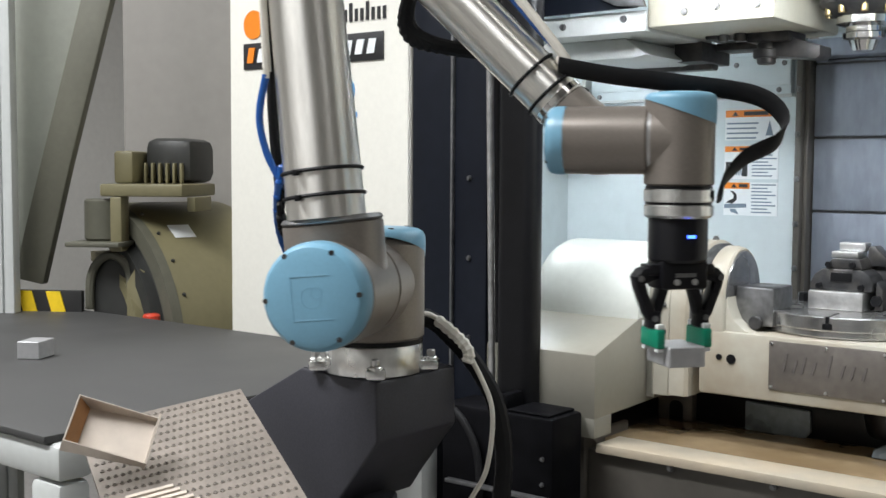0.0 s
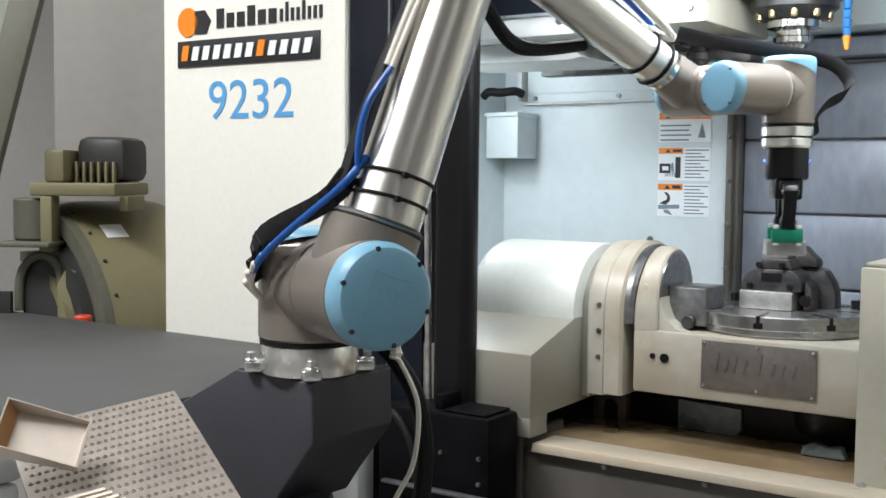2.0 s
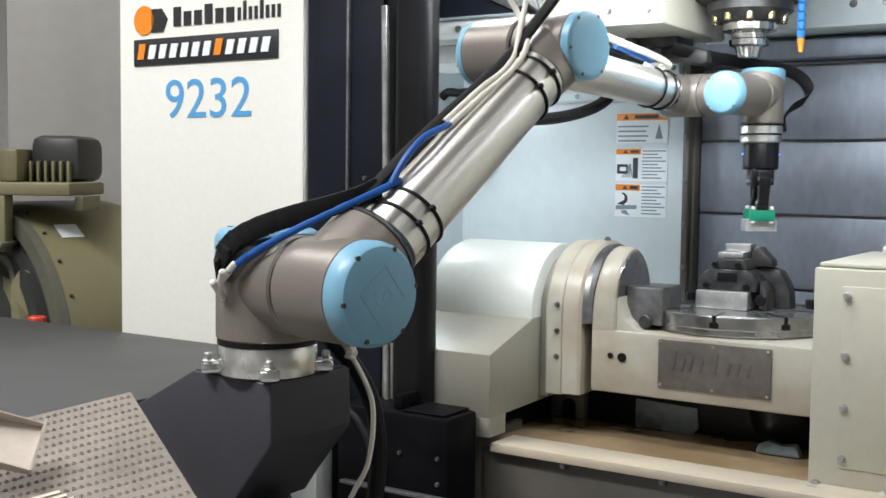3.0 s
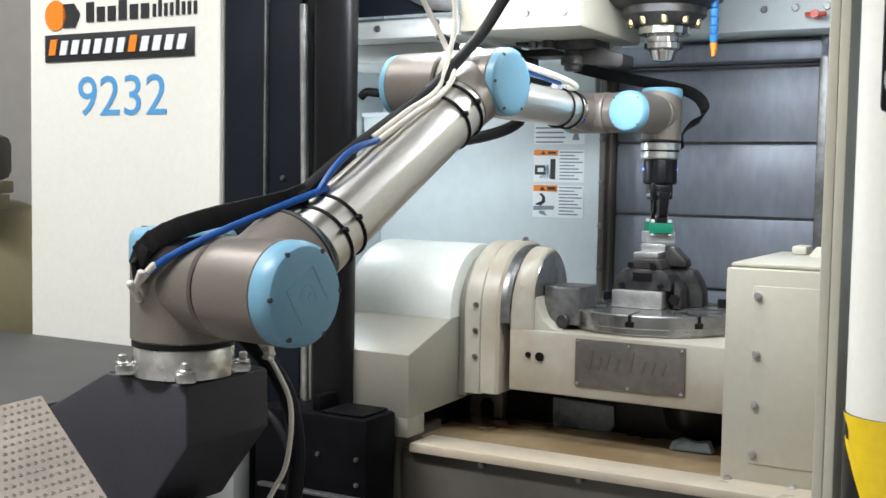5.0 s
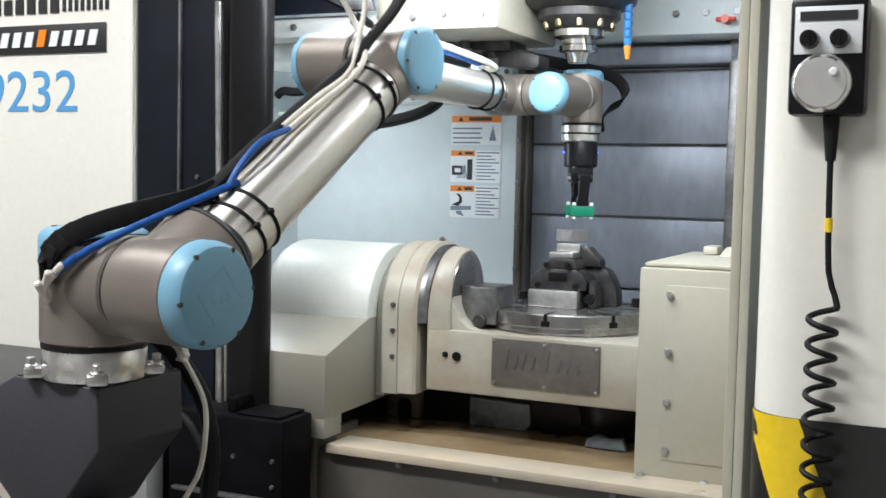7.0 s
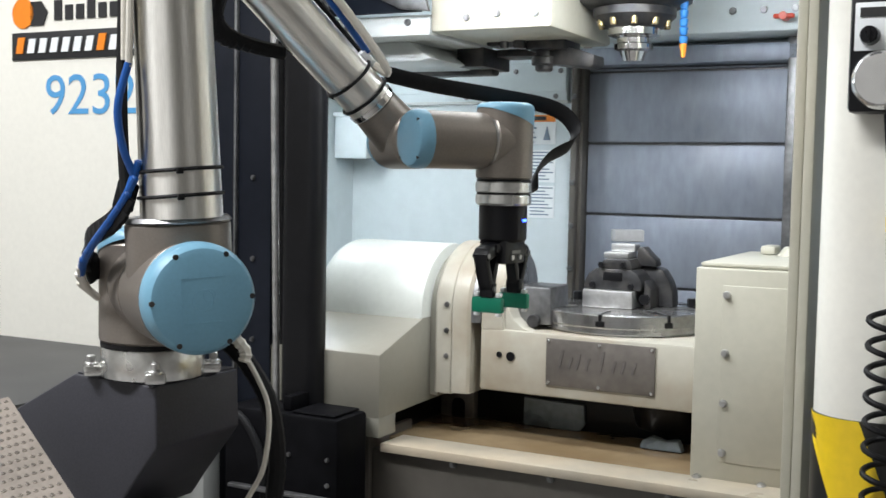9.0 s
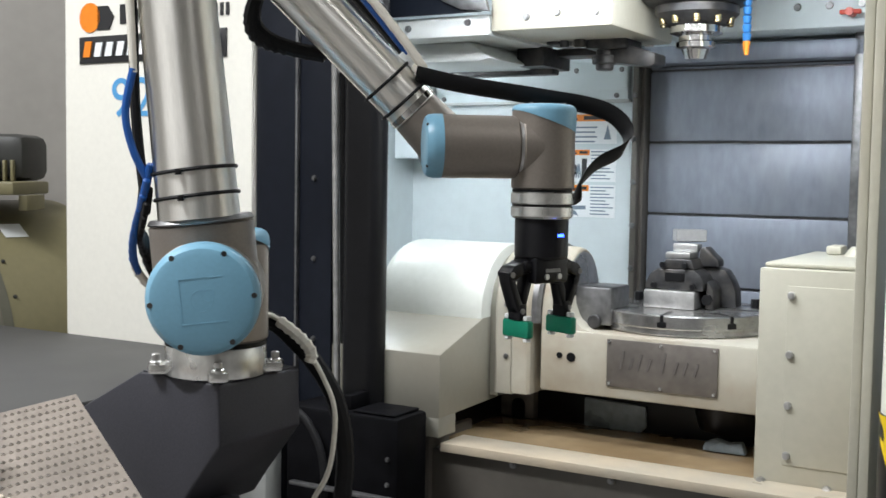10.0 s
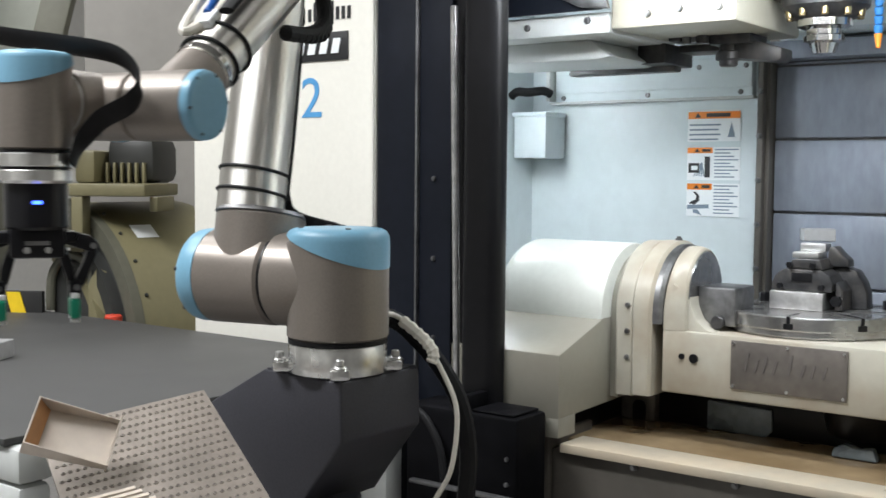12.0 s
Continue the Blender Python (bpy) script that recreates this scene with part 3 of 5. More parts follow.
part("tip", Shape().rod((0.107, 0.02, 1.785), (0.108, 0.018, 1.757), 0.008, 0.004, seg=16), M_ORANGE, nz, "orange tip")
tcg = thing("tool_arm", (-0.2, 0.05, 1.74), "dark steel tool changer arm with gripping claws", "tool changer")
part("arm", Shape().box((-0.245, 0.0, 1.782), (-0.15, 0.1, 1.822), 0.006).prism([(-0.21, 1.782), (-0.21, 1.755), (-0.1, 1.742), (-0.09, 1.748), (-0.09, 1.77), (-0.15, 1.79)], "y", 0.02, 0.09, bevel=0.004), M_VISE, tcg)
part("claw", Shape().box((-0.34, 0.0, 1.795), (-0.31, 0.05, 1.822), 0.004).box((-0.275, 0.0, 1.79), (-0.255, 0.05, 1.815), 0.003).rod((-0.255, -0.005, 1.786), (-0.255, -0.005, 1.82), 0.013, seg=14), M_VISE, tcg)
part("claw_pin", Shape().box((-0.312, 0.01, 1.792), (-0.274, 0.045, 1.814), 0.003).rod((-0.295, 0.0, 1.788), (-0.295, 0.0, 1.816), 0.01, seg=14), M_DARKSTEEL, tcg)
part("hub", Shape().rod((-0.21, 0.03, 1.737), (-0.21, 0.03, 1.83), 0.02, seg=24, edge=0.004).rod((-0.21, 0.03, 1.75), (-0.21, 0.03, 1.77), 0.028, seg=24, edge=0.003), M_VISE, tcg)
part("collar", Shape().rod((-0.2, 0.05, 1.822), (-0.2, 0.05, 1.86), 0.055, seg=24, edge=0.004), M_BLACK, tcg)

# ---- trunnion rotary table ----
tt = thing("rotary_table", (0, 0, 0.93), "cream cast tilting rotary table with a steel disc", "rotary table")


def arch(cv, cz, rv, rz, foot, n=30):
    """Front to back outline of a round-topped casting, closed at its foot."""
    pts = [(cv - rv * math.cos(math.pi * i / n), cz + rz * math.sin(math.pi * i / n)) for i in range(n + 1)]
    return [(cv - rv, foot)] + pts + [(cv + rv, foot)]


def loft(sections):
    """Joins outlines of equal count, each at its own place along x, into one closed solid."""
    s = Shape()
    rings = [[s.bm.verts.new((u, v, z)) for v, z in pts] for u, pts in sections]
    n = len(rings[0])
    for a, b in zip(rings, rings[1:]):
        for i in range(n):
            s.bm.faces.new((a[i], a[(i + 1) % n], b[(i + 1) % n], b[i]))
    s.bm.faces.new(rings[0])
    s.bm.faces.new(rings[-1])
    bmesh.ops.recalc_face_normals(s.bm, faces=s.bm.faces[:])
    return s


def hood_at(u, k):
    return (u, arch(-0.085, 1.205, 0.147 - k, 0.147 - k, 1.05))


hood = [hood_at(-0.655 + 0.055 * (1 - math.cos(radians(a))), 0.055 * (1 - math.sin(radians(a)))) for a in range(0, 91, 10)]
hood += [hood_at(-0.372, 0.0), hood_at(-0.3675, 0.0015), hood_at(-0.366, 0.005)]
part("motor_cover", loft(hood), M_HOOD, tt, "smooth rounded motor cover, toned pale for its light")
part("drive_box", Shape().prism([(-0.404, 1.013), (-0.404, 1.1425), (-0.225, 1.2), (0.0, 1.2), (0.0, 1.021), (-0.15, 1.019)], "x", -0.8, -0.365, bevel=0.003), M_DRIVE, tt, "sloped grey-cream drive cover, toned dark for its shade")
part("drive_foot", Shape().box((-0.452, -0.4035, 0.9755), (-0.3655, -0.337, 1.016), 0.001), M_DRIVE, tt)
# black box stands for the shade inside the cover
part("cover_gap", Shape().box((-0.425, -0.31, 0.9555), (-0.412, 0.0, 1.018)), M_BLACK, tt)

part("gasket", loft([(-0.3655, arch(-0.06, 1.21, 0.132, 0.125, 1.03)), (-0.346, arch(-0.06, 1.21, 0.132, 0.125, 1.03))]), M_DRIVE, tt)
HB = [(-0.346, 0.004), (-0.341, 0.0), (-0.308, 0.0), (-0.3045, 0.003)]
part("bearing_housing", loft([(u, arch(-0.06, 1.215, 0.149 - k, 0.144 - k, 1.04)) for u, k in HB]), M_CAST, tt, "cream bearing housing with stains")
HB = [(-0.3045, 0.001), (-0.301, -0.004), (-0.268, -0.004), (-0.262, 0.003)]
part("bearing_housing", loft([(u, arch(-0.06, 1.215, 0.15 - k, 0.142 - k, 1.044)) for u, k in HB]), M_CAST, tt, "cream bearing housing with stains")
part("bearing_ring", loft([(-0.2618, arch(-0.065, 1.214, 0.142, 0.14, 1.195)), (-0.25, arch(-0.065, 1.214, 0.142, 0.14, 1.195)), (-0.243, arch(-0.07, 1.212, 0.13, 0.135, 1.195))]), M_DARKSTEEL, tt, "dark steel ring")
part("swivel_flange", loft([(-0.242, arch(-0.075, 1.2, 0.122, 0.147, 1.184)), (-0.238, arch(-0.075, 1.2, 0.125, 0.151, 1.184)), (-0.213, arch(-0.093, 1.225, 0.106, 0.127, 1.184)), (-0.194, arch(-0.108, 1.248, 0.09, 0.102, 1.184)), (-0.19, arch(-0.108, 1.248, 0.087, 0.098, 1.184))]), M_CAST, tt)
part("flange_face", loft([(-0.1898, arch(-0.108, 1.248, 0.084, 0.095, 1.2)), (-0.188, arch(-0.108, 1.248, 0.083, 0.094, 1.2))]), M_DISC, tt, "bare steel face")
# black filler gives the tilt gap its shade
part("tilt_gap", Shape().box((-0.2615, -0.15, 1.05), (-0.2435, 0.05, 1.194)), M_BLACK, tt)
for k in range(3):
    part("screw", bolt((-0.318, -0.209, 1.12 + 0.055 * k), (0, -1, 0), 0.006), M_DARKSTEEL, tt)
part("lifting_screw", bolt((-0.275, -0.06, 1.36), (0, 0, 1), 0.008, 0.006), M_DARKSTEEL, tt)
part("cradle", Shape().box((-0.243, -0.2, 1.055), (0.3, 0.2, 1.185), 0.006), M_CAST, tt, "cream cast cradle")
part("cradle_neck", Shape().prism([(-0.236, 1.18), (-0.115, 1.18), (-0.15, 1.19), (-0.172, 1.208), (-0.184, 1.235), (-0.19, 1.262), (-0.225, 1.28)], "y", -0.192, 0.0, bevel=0.003), M_CAST, tt)
part("stop_block", Shape().box((-0.187, -0.152, 1.195), (-0.106, -0.05, 1.274), 0.005), M_DARKSTEEL, tt, "bare steel stop block")
part("stop_boss", Shape().rod((-0.14, -0.153, 1.203), (-0.14, -0.165, 1.203), 0.014, seg=20, edge=0.002), M_VISE, tt)
np_ = part("name_plate", Shape().box((-0.092, -0.2045, 1.08), (0.136, -0.2005, 1.1765), 0.001), M_PLATE, tt, "worn steel name plate")
for i, (a, b) in enumerate(((-0.065, 0.03), (-0.045, 0.018), (-0.028, 0.026), (-0.008, 0.018), (0.022, 0.034), (0.047, 0.018), (0.066, 0.018), (0.088, 0.018))):
    part("engraved_bar", Shape().prism([(a, 1.118), (a + 0.005, 1.118), (a + 0.012, 1.125 + b), (a + 0.007, 1.125 + b)], "y", -0.206, -0.2047), M_MARK, np_)
for a in (-0.086, 0.022, 0.13):
    for z in (1.086, 1.171):
        part("screw", bolt((a, -0.2045, z), (0, -1, 0), 0.0035, 0.003), M_ALU, np_)
part("port", Shape().rod((-0.172, -0.2, 1.131), (-0.172, -0.203, 1.131), 0.0095, seg=20), M_BLACK, tt)
part("port", Shape().rod((-0.198, -0.2, 1.133), (-0.198, -0.203, 1.133), 0.006, seg=20), M_BLACK, tt)
dk = part("table_disc", Shape().lathe([(0.16, 1.1855), (0.176, 1.187), (0.178, 1.19), (0.178, 1.2), (0.18, 1.203), (0.18, 1.226), (0.177, 1.229), (0.02, 1.229)], seg=96), M_DISC, tt, "round steel table with slots")
for i in range(8):
    a = radians(-86 + 45 * i)
    q = Matrix.Rotation(a, 4, "Z")
    part("slot", Shape().box((0.11, -0.0035, 1.2291), (0.178, 0.0035, 1.2299), m=q).box((0.1785, -0.0035, 1.216), (0.181, 0.0035, 1.2299), m=q).box((0.1785, -0.0095, 1.204), (0.181, 0.0095, 1.216), 0.002, q), M_BLACK, dk, "dark slot")
for i in (0, 2):
    a = radians(28 + 62 * i)
    part("clamp_bolt", Shape().rod((0.148 * math.cos(a), 0.148 * math.sin(a), 1.2285), (0.148 * math.cos(a), 0.148 * math.sin(a), 1.248), 0.011, seg=6, edge=0.002), M_BLACK, tt, "black clamp bolt")

# ---- vise ----
vs = thing("machine_vise", (0, 0, 1.2295), "dark steel self-centering vise bolted on the table", "vise")
part("base_block", Shape().box((-0.072, -0.058, 1.2295), (0.038, 0.04, 1.2665), 0.002), M_STEEL, vs, "bright steel block")
part("body", Shape().prism([(-0.076, 1.267), (-0.075, 1.281), (-0.066, 1.299), (-0.05, 1.311), (0.028, 1.311), (0.044, 1.301), (0.052, 1.285), (0.05, 1.267)], "y", -0.042, 0.03, bevel=0.003), M_VISE, vs)
part("side_body", Shape().prism([(-0.05, 1.2295), (0.1, 1.2295), (0.098, 1.262), (0.09, 1.285), (0.075, 1.308), (0.05, 1.315), (-0.03, 1.315), (-0.05, 1.29)], "y", 0.0305, 0.075, bevel=0.004), M_VISE, vs)
part("cheek", Shape().prism([(0.052, 1.2295), (0.07, 1.2295), (0.068, 1.27), (0.055, 1.29)], "y", -0.03, 0.03, bevel=0.003), M_VISE, vs)
part("front_window", Shape().box((-0.032, -0.044, 1.286), (0.01, -0.0425, 1.304), 0.0005), M_BLACK, vs)
part("upper_jaw", Shape().prism([(-0.046, 1.3115), (0.03, 1.3115), (0.022, 1.332), (-0.032, 1.332)], "y", -0.036, 0.06, bevel=0.002), M_VISE, vs)
part("jaw", Shape().box((-0.04, -0.02, 1.3325), (0.014, 0.04, 1.345), 0.002), M_STEEL, vs, "worn steel jaw")
part("jaw", Shape().box((-0.036, 0.015, 1.3455), (0.018, 0.05, 1.3618), 0.002), M_STEEL, vs, "worn steel jaw")
part("clamp_lug", Shape().prism([(0.026, 1.3155), (0.064, 1.3155), (0.062, 1.33), (0.048, 1.342), (0.034, 1.357), (0.022, 1.355), (0.02, 1.335)], "y", 0.02, 0.06, bevel=0.003), M_VISE, vs)
for a, z in ((-0.055, 1.276), (0.03, 1.276), (0.012, 1.32), (-0.036, 1.32)):
    part("bolt", Shape().rod((a, -0.0425, z), (a, -0.05, z), 0.0065, seg=6), M_BLACK, vs)
part("drive_nut", Shape().rod((0.058, -0.031, 1.25), (0.058, -0.042, 1.25), 0.012, seg=6, edge=0.001), M_BLACK, vs)

# ---- tail support cover ----
cb = thing("tailstock_cover", (0.33, -0.1, 0.93), "cream sheet metal cover of the table's tail support", "machine cover")
part("body", Shape().box((0.236, -0.3, 0.945), (0.417, 0.12, 1.345), 0.004), M_CREAM, cb)
part("panel", Shape().box((0.286, -0.3035, 0.995), (0.417, -0.3005, 1.315), 0.0015), M_CREAM, cb, "bolted access panel")
for z in (1.012, 1.102, 1.193, 1.298):
    part("bolt", bolt((0.294, -0.3035, z), (0, -1, 0), 0.0075, 0.006), M_STEEL, cb)
for a in (0.25, 0.366):
    part("bolt", bolt((a, -0.3005, 0.958), (0, -1, 0), 0.01, 0.01), M_STEEL, cb)
part("lid", Shape().box((0.242, -0.29, 1.346), (0.417, 0.1, 1.354), 0.003), M_CREAM, cb)
part("lug", Shape().box((0.285, 0.0, 1.354), (0.315, 0.06, 1.372), 0.005).rod((0.36, 0.0, 1.35), (0.36, 0.0, 1.372), 0.04, 0.03, seg=24, edge=0.004), M_CREAM, cb)

# ---- hand pendant on the door ----
hp = thing("hand_pendant", (0.6, -0.62, 1.58), "black handwheel pendant with a coiled cord on the door", "pendant")
part("case", Shape().box((0.536, -0.662, 1.598), (0.64, -0.623, 1.763), 0.008), M_PLASTIC, hp)
part("face_plate", Shape().box((0.543, -0.665, 1.683), (0.633, -0.6625, 1.749), 0.001), M_PAPER, hp, "white legend plate")
part("legend", Shape().box((0.55, -0.6665, 1.729), (0.626, -0.6655, 1.742)), M_INK, hp)
for a in (0.564, 0.604):
    part("knob", Shape().rod((a, -0.665, 1.703), (a, -0.685, 1.703), 0.0135, 0.012, seg=20, edge=0.002), M_PLASTIC, hp)
    part("knob_grip", Shape().box((a - 0.002, -0.689, 1.692), (a + 0.002, -0.6852, 1.714)), M_PLASTIC, hp)
part("dial", Shape().rod((0.582, -0.6625, 1.643), (0.582, -0.68, 1.643), 0.041, 0.038, seg=40, edge=0.004), M_GLASS, hp, "chrome handwheel dial")
part("dial_grip", Shape().rod((0.6, -0.68, 1.656), (0.6, -0.694, 1.656), 0.006, seg=14, edge=0.002), M_PAPER, hp)
part("stop_button", Shape().rod((0.57, -0.643, 1.7635), (0.57, -0.643, 1.785), 0.02, 0.022, seg=24, edge=0.004), M_RED, hp, "red stop button")
part("cord_grip", Shape().rod((0.595, -0.645, 1.597), (0.596, -0.645, 1.535), 0.012, 0.007, seg=16), M_RUBBER, hp)
cord = [(0.596, -0.645, 1.54), (0.597, -0.645, 1.46), (0.6, -0.645, 1.38), (0.61, -0.645, 1.345)]
for i in range(12 * 10):
    a = 2 * math.pi * i / 12
    cord.append((0.595 + 0.019 * math.cos(a), -0.65 + 0.019 * math.sin(a), 1.33 - 0.036 * i / 12))
part("coiled_cord", Shape().pipe(cord, 0.0045, sub=8, steps=2), M_RUBBER, hp, "black coiled cord")
part("cord_tag", Shape().rod((0.5972, -0.645, 1.455), (0.5976, -0.645, 1.435), 0.0056, seg=12), M_YELLOW, hp)


# ---- robot cart: table, pedestal, fixtures ----
cart = thing("cart_table", (-1.6, -0.9, 0), "large table with a matt dark grey top on a light frame", "table")
part("tabletop", Shape().box((-3.2, -1.38, 1.088), (-0.74, -0.425, 1.1), 0.003), M_TABLE, cart, "matt dark grey top")
part("apron", Shape().box((-3.2, -1.375, 1.03), (-0.712, -1.31, 1.0875), 0.012), M_FRAME, cart, "light grey frame rail")
for a in (-0.753, -1.7, -3.1):
    for b in (-1.375, -0.52):
        part("leg", Shape().box((a - 0.041, b, 0), (a + 0.041, b + 0.06, 1.029), 0.014), M_FRAME, cart, "light grey leg")
part("lower_shelf", Shape().box((-3.1, -1.28, 0.3), (-0.8, -0.5, 0.33), 0.004), M_NAVY, cart)

BX, BY, BZ = -0.3001, 1.6909, 1.2088
ROOM = Matrix.Identity(4)
ped = thing("robot_pedestal", (BX, BY, 0), "dark grey wedge-shaped steel robot pedestal", "pedestal", ROOM)
s = Shape()
d, ext, o = Vector((0.8035, -0.5953, 0)), Vector((0.0989, 0.1533, 0)), Vector((-0.4175, 1.7016, 0))
PZ = 1.197
outline = [(0.0, PZ), (0.1705, PZ), (0.1735, 1.108), (0.105, 1.025), (0.075, 0.985), (0.01, 0.985), (-0.1384, 1.1254)]
rings = [[s.bm.verts.new(o + d * a + Vector((0, 0, z)) + ext * k) for a, z in outline] for k in (0, 1)]
n = len(outline)
for i in range(n):
    s.bm.faces.new((rings[0][i], rings[0][(i + 1) % n], rings[1][(i + 1) % n], rings[1][i]))
s.bm.faces.new(rings[0])
s.bm.faces.new(rings[1])
bmesh.ops.recalc_face_normals(s.bm, faces=s.bm.faces[:])
bmesh.ops.bevel(s.bm, geom=s.bm.edges[:], offset=0.004, segments=3, profile=0.5, affect="EDGES")
part("body", s, M_PED, ped)
part("column", Shape().box((-0.36, 1.62, 0), (-0.27, 1.74, 1.0), 0.006), M_PED, ped)
part("mounting_plate", Shape().prism([(-0.4125, 1.7015), (-0.2803, 1.6045), (-0.1868, 1.7505), (-0.319, 1.8465)], "z", PZ + 0.0003, PZ + 0.0026, bevel=0.001), M_PED, ped)

# ---- dimpled sheet, tray and comb in front of the pedestal ----
pl = thing("dimpled_tray_sheet", (-0.55, 1.7, 1.09), "aluminium sheet with rows of dimpled holes", "metal sheet", ROOM)
e1, e2 = Vector((-0.864, -0.474, -0.172)).normalized(), Vector((0.523, -0.801, -0.292)).normalized()
corner = Vector((-0.488, 1.62, 1.178))
FACE = e1.cross(e2).normalized().to_track_quat("Z", "Y").to_matrix().to_4x4()


def quad(o, a, b, la, lb, lo, hi):
    s = Shape()
    v = [s.bm.verts.new(o + a * x + b * y + Vector((0, 0, z))) for z in (lo, hi) for x, y in ((0, 0), (la, 0), (la, lb), (0, lb))]
    for f in ((0, 1, 2, 3), (7, 6, 5, 4), (0, 4, 5, 1), (1, 5, 6, 2), (2, 6, 7, 3), (3, 7, 4, 0)):
        s.bm.faces.new([v[i] for i in f])
    bmesh.ops.recalc_face_normals(s.bm, faces=s.bm.faces[:])
    return s


part("sheet", quad(corner, e1, e2, 0.236, 0.6, -0.004, 0.0), M_PERF, pl)
s = Shape()
for i in range(24):
    for j in range(31):
        p = corner + e1 * (0.007 + 0.0094 * i + (0.0047 if j % 2 else 0)) + e2 * (0.012 + 0.019 * j)
        s.lathe([(0.0034, 0.0), (0.0030, 0.0011), (0.0024, 0.0014), (0.0018, 0.0004)], Matrix.Translation(p) @ FACE, seg=8)
tagged(part("dimple_relief", s, M_PERF, pl), kind="stuff")
s = Shape()
for i in range(24):
    for j in range(31):
        p = corner + e1 * (0.007 + 0.0094 * i + (0.0047 if j % 2 else 0)) + e2 * (0.012 + 0.019 * j)
        s.lathe([(0.0020, 0.0004), (0.0019, 0.0007), (0.0006, 0.0008)], Matrix.Translation(p) @ FACE, seg=6)
tagged(part("dimple_recess", s, M_HOLE, pl), kind="stuff")


tr = thing("bent_tray", (-0.69, 1.66, 1.101), "bent aluminium tray with a brown liner on the sheet", "tray", ROOM)


def frame_of(o, x, y):
    x, y = Vector(x).normalized(), Vector(y)
    y = (y - x * x.dot(y)).normalized()
    z = x.cross(y)
    m = Matrix((x, y, z)).transposed().to_4x4()
    m.translation = o
    return m


TR = frame_of(Vector((-0.6351, 1.3953, 1.2078)), (0.0962, 0.0345, -0.0366), (-0.0017, -0.0484, -0.0489))  # z points away from the open side
part("floor_sheet", Shape().prism([(0, 0.028), (0.1036, 0.01), (0.1036, 0.012), (0, 0.03)], "y", 0.0, 0.066, m=TR), M_TRAY, tr)
part("long_wall", Shape().prism([(0, 0), (0.1036, 0), (0.1036, 0.012), (0, 0.03)], "y", -0.0015, 0.0, m=TR), M_TRAY, tr)
part("long_wall", Shape().prism([(0, 0), (0.1036, 0), (0.1036, 0.012), (0, 0.03)], "y", 0.066, 0.066 + 0.0015, m=TR), M_TRAY, tr)
part("end_wall", Shape().box((-0.002, -0.0015, 0.0), (0.0, 0.066 + 0.0015, 0.03), 0, TR), M_TRAY, tr)
part("liner", Shape().prism([(0.0005, 0.001), (0.017, 0.0235), (0.016, 0.0245), (0.0005, 0.0265)], "y", 0.001, 0.066 - 0.001, m=TR), M_WOOD, tr, "brown liner strip")
part("end_flange", Shape().box((0.1036, -0.006, -0.004), (0.1036 + 0.003, 0.066 + 0.003, 0.014), 0, TR), M_TRAY, tr)

comb = thing("comb_bracket", (-0.6, 1.45, 1.08), "small grooved aluminium bracket on the sheet", "bracket", ROOM)
o = corner + e1 * 0.15 + e2 * 0.215
for k in range(7):
    part("tooth", quad(o + e2 * (0.011 * k) - e1 * (0.006 * k), e1, e2, 0.06, 0.006, 0.001, 0.012), M_TRAY, comb)
part("back", quad(o - e1 * 0.004, e1, e2, 0.068, 0.085, 0.0005, 0.004), M_TRAY, comb)

blk = thing("aluminium_block", (-1.43, -0.93, 1.1), "small bright aluminium block on the table", "metal block")
part("block", Shape().box((-0.025, -0.034, 1.1005), (0.025, 0.034, 1.138), 0.0015, Matrix.Translation((-1.41, -0.98, 0)) @ Matrix.Rotation(radians(30), 4, "Z"), seg=1), M_BLOCK, blk)

# ---- back left: belt machine behind the table ----
bg = thing("belt_machine", (-1.5, 3.3, 0), "olive painted machine with a curved belt guard", "machine", ROOM)
BM = Matrix.Translation((-1.403, 3.3, 0.96)) @ Matrix.Rotation(radians(-40), 4, "Z")


def ring_arc(r0, r1, y0, y1):
    pts = [(r1 * math.sin(radians(a)), r1 * math.cos(radians(a))) for a in range(0, 106, 5)]
    pts += [(r0 * math.sin(radians(a)), r0 * math.cos(radians(a))) for a in range(105, -1, -5)]
    return Shape().prism(pts, "y", y0, y1, m=BM)


part("belt_guard", ring_arc(0.1, 0.445, 0.0, 0.36), M_OLIVE, bg, "curved olive belt guard")
part("guard_rim", ring_arc(0.40, 0.447, -0.03, 0.0), M_OLIVEGREY, bg)
part("guard_gap", ring_arc(0.37, 0.40, -0.015, -0.001), M_DIM, bg)
part("belt", ring_arc(0.33, 0.37, -0.05, -0.001), M_DIM, bg, "dark rubber belt")
part("guard_rim", ring_arc(0.27, 0.30, -0.06, -0.001), M_OLIVE, bg)
part("guard_inside", ring_arc(0.1, 0.27, -0.03, -0.001), M_DIM, bg)
for k in range(7):
    a = radians(8 + 14 * k)
    p = BM @ Vector((0.446 * math.sin(a), 0.02, 0.446 * math.cos(a)))
    part("rivet", bolt(p, BM.to_3x3() @ Vector((math.sin(a), 0, math.cos(a))), 0.006, 0.004), M_DIM, bg)
part("top_shelf", Shape().box((-1.345, 3.1, 1.428), (-1.1, 3.4, 1.464), 0.006), M_OLIVE, bg)
part("shelf_bracket", Shape().box((-1.315, 3.1, 1.27), (-1.281, 3.16, 1.427), 0.004), M_OLIVE, bg)
part("shelf_bracket", Shape().box((-1.105, 3.15, 1.385), (-1.08, 3.3, 1.427), 0.004), M_OLIVE, bg)
part("gear_box", Shape().box((-1.345, 3.2, 1.4645), (-1.285, 3.5, 1.56), 0.01), M_OLIVE, bg)
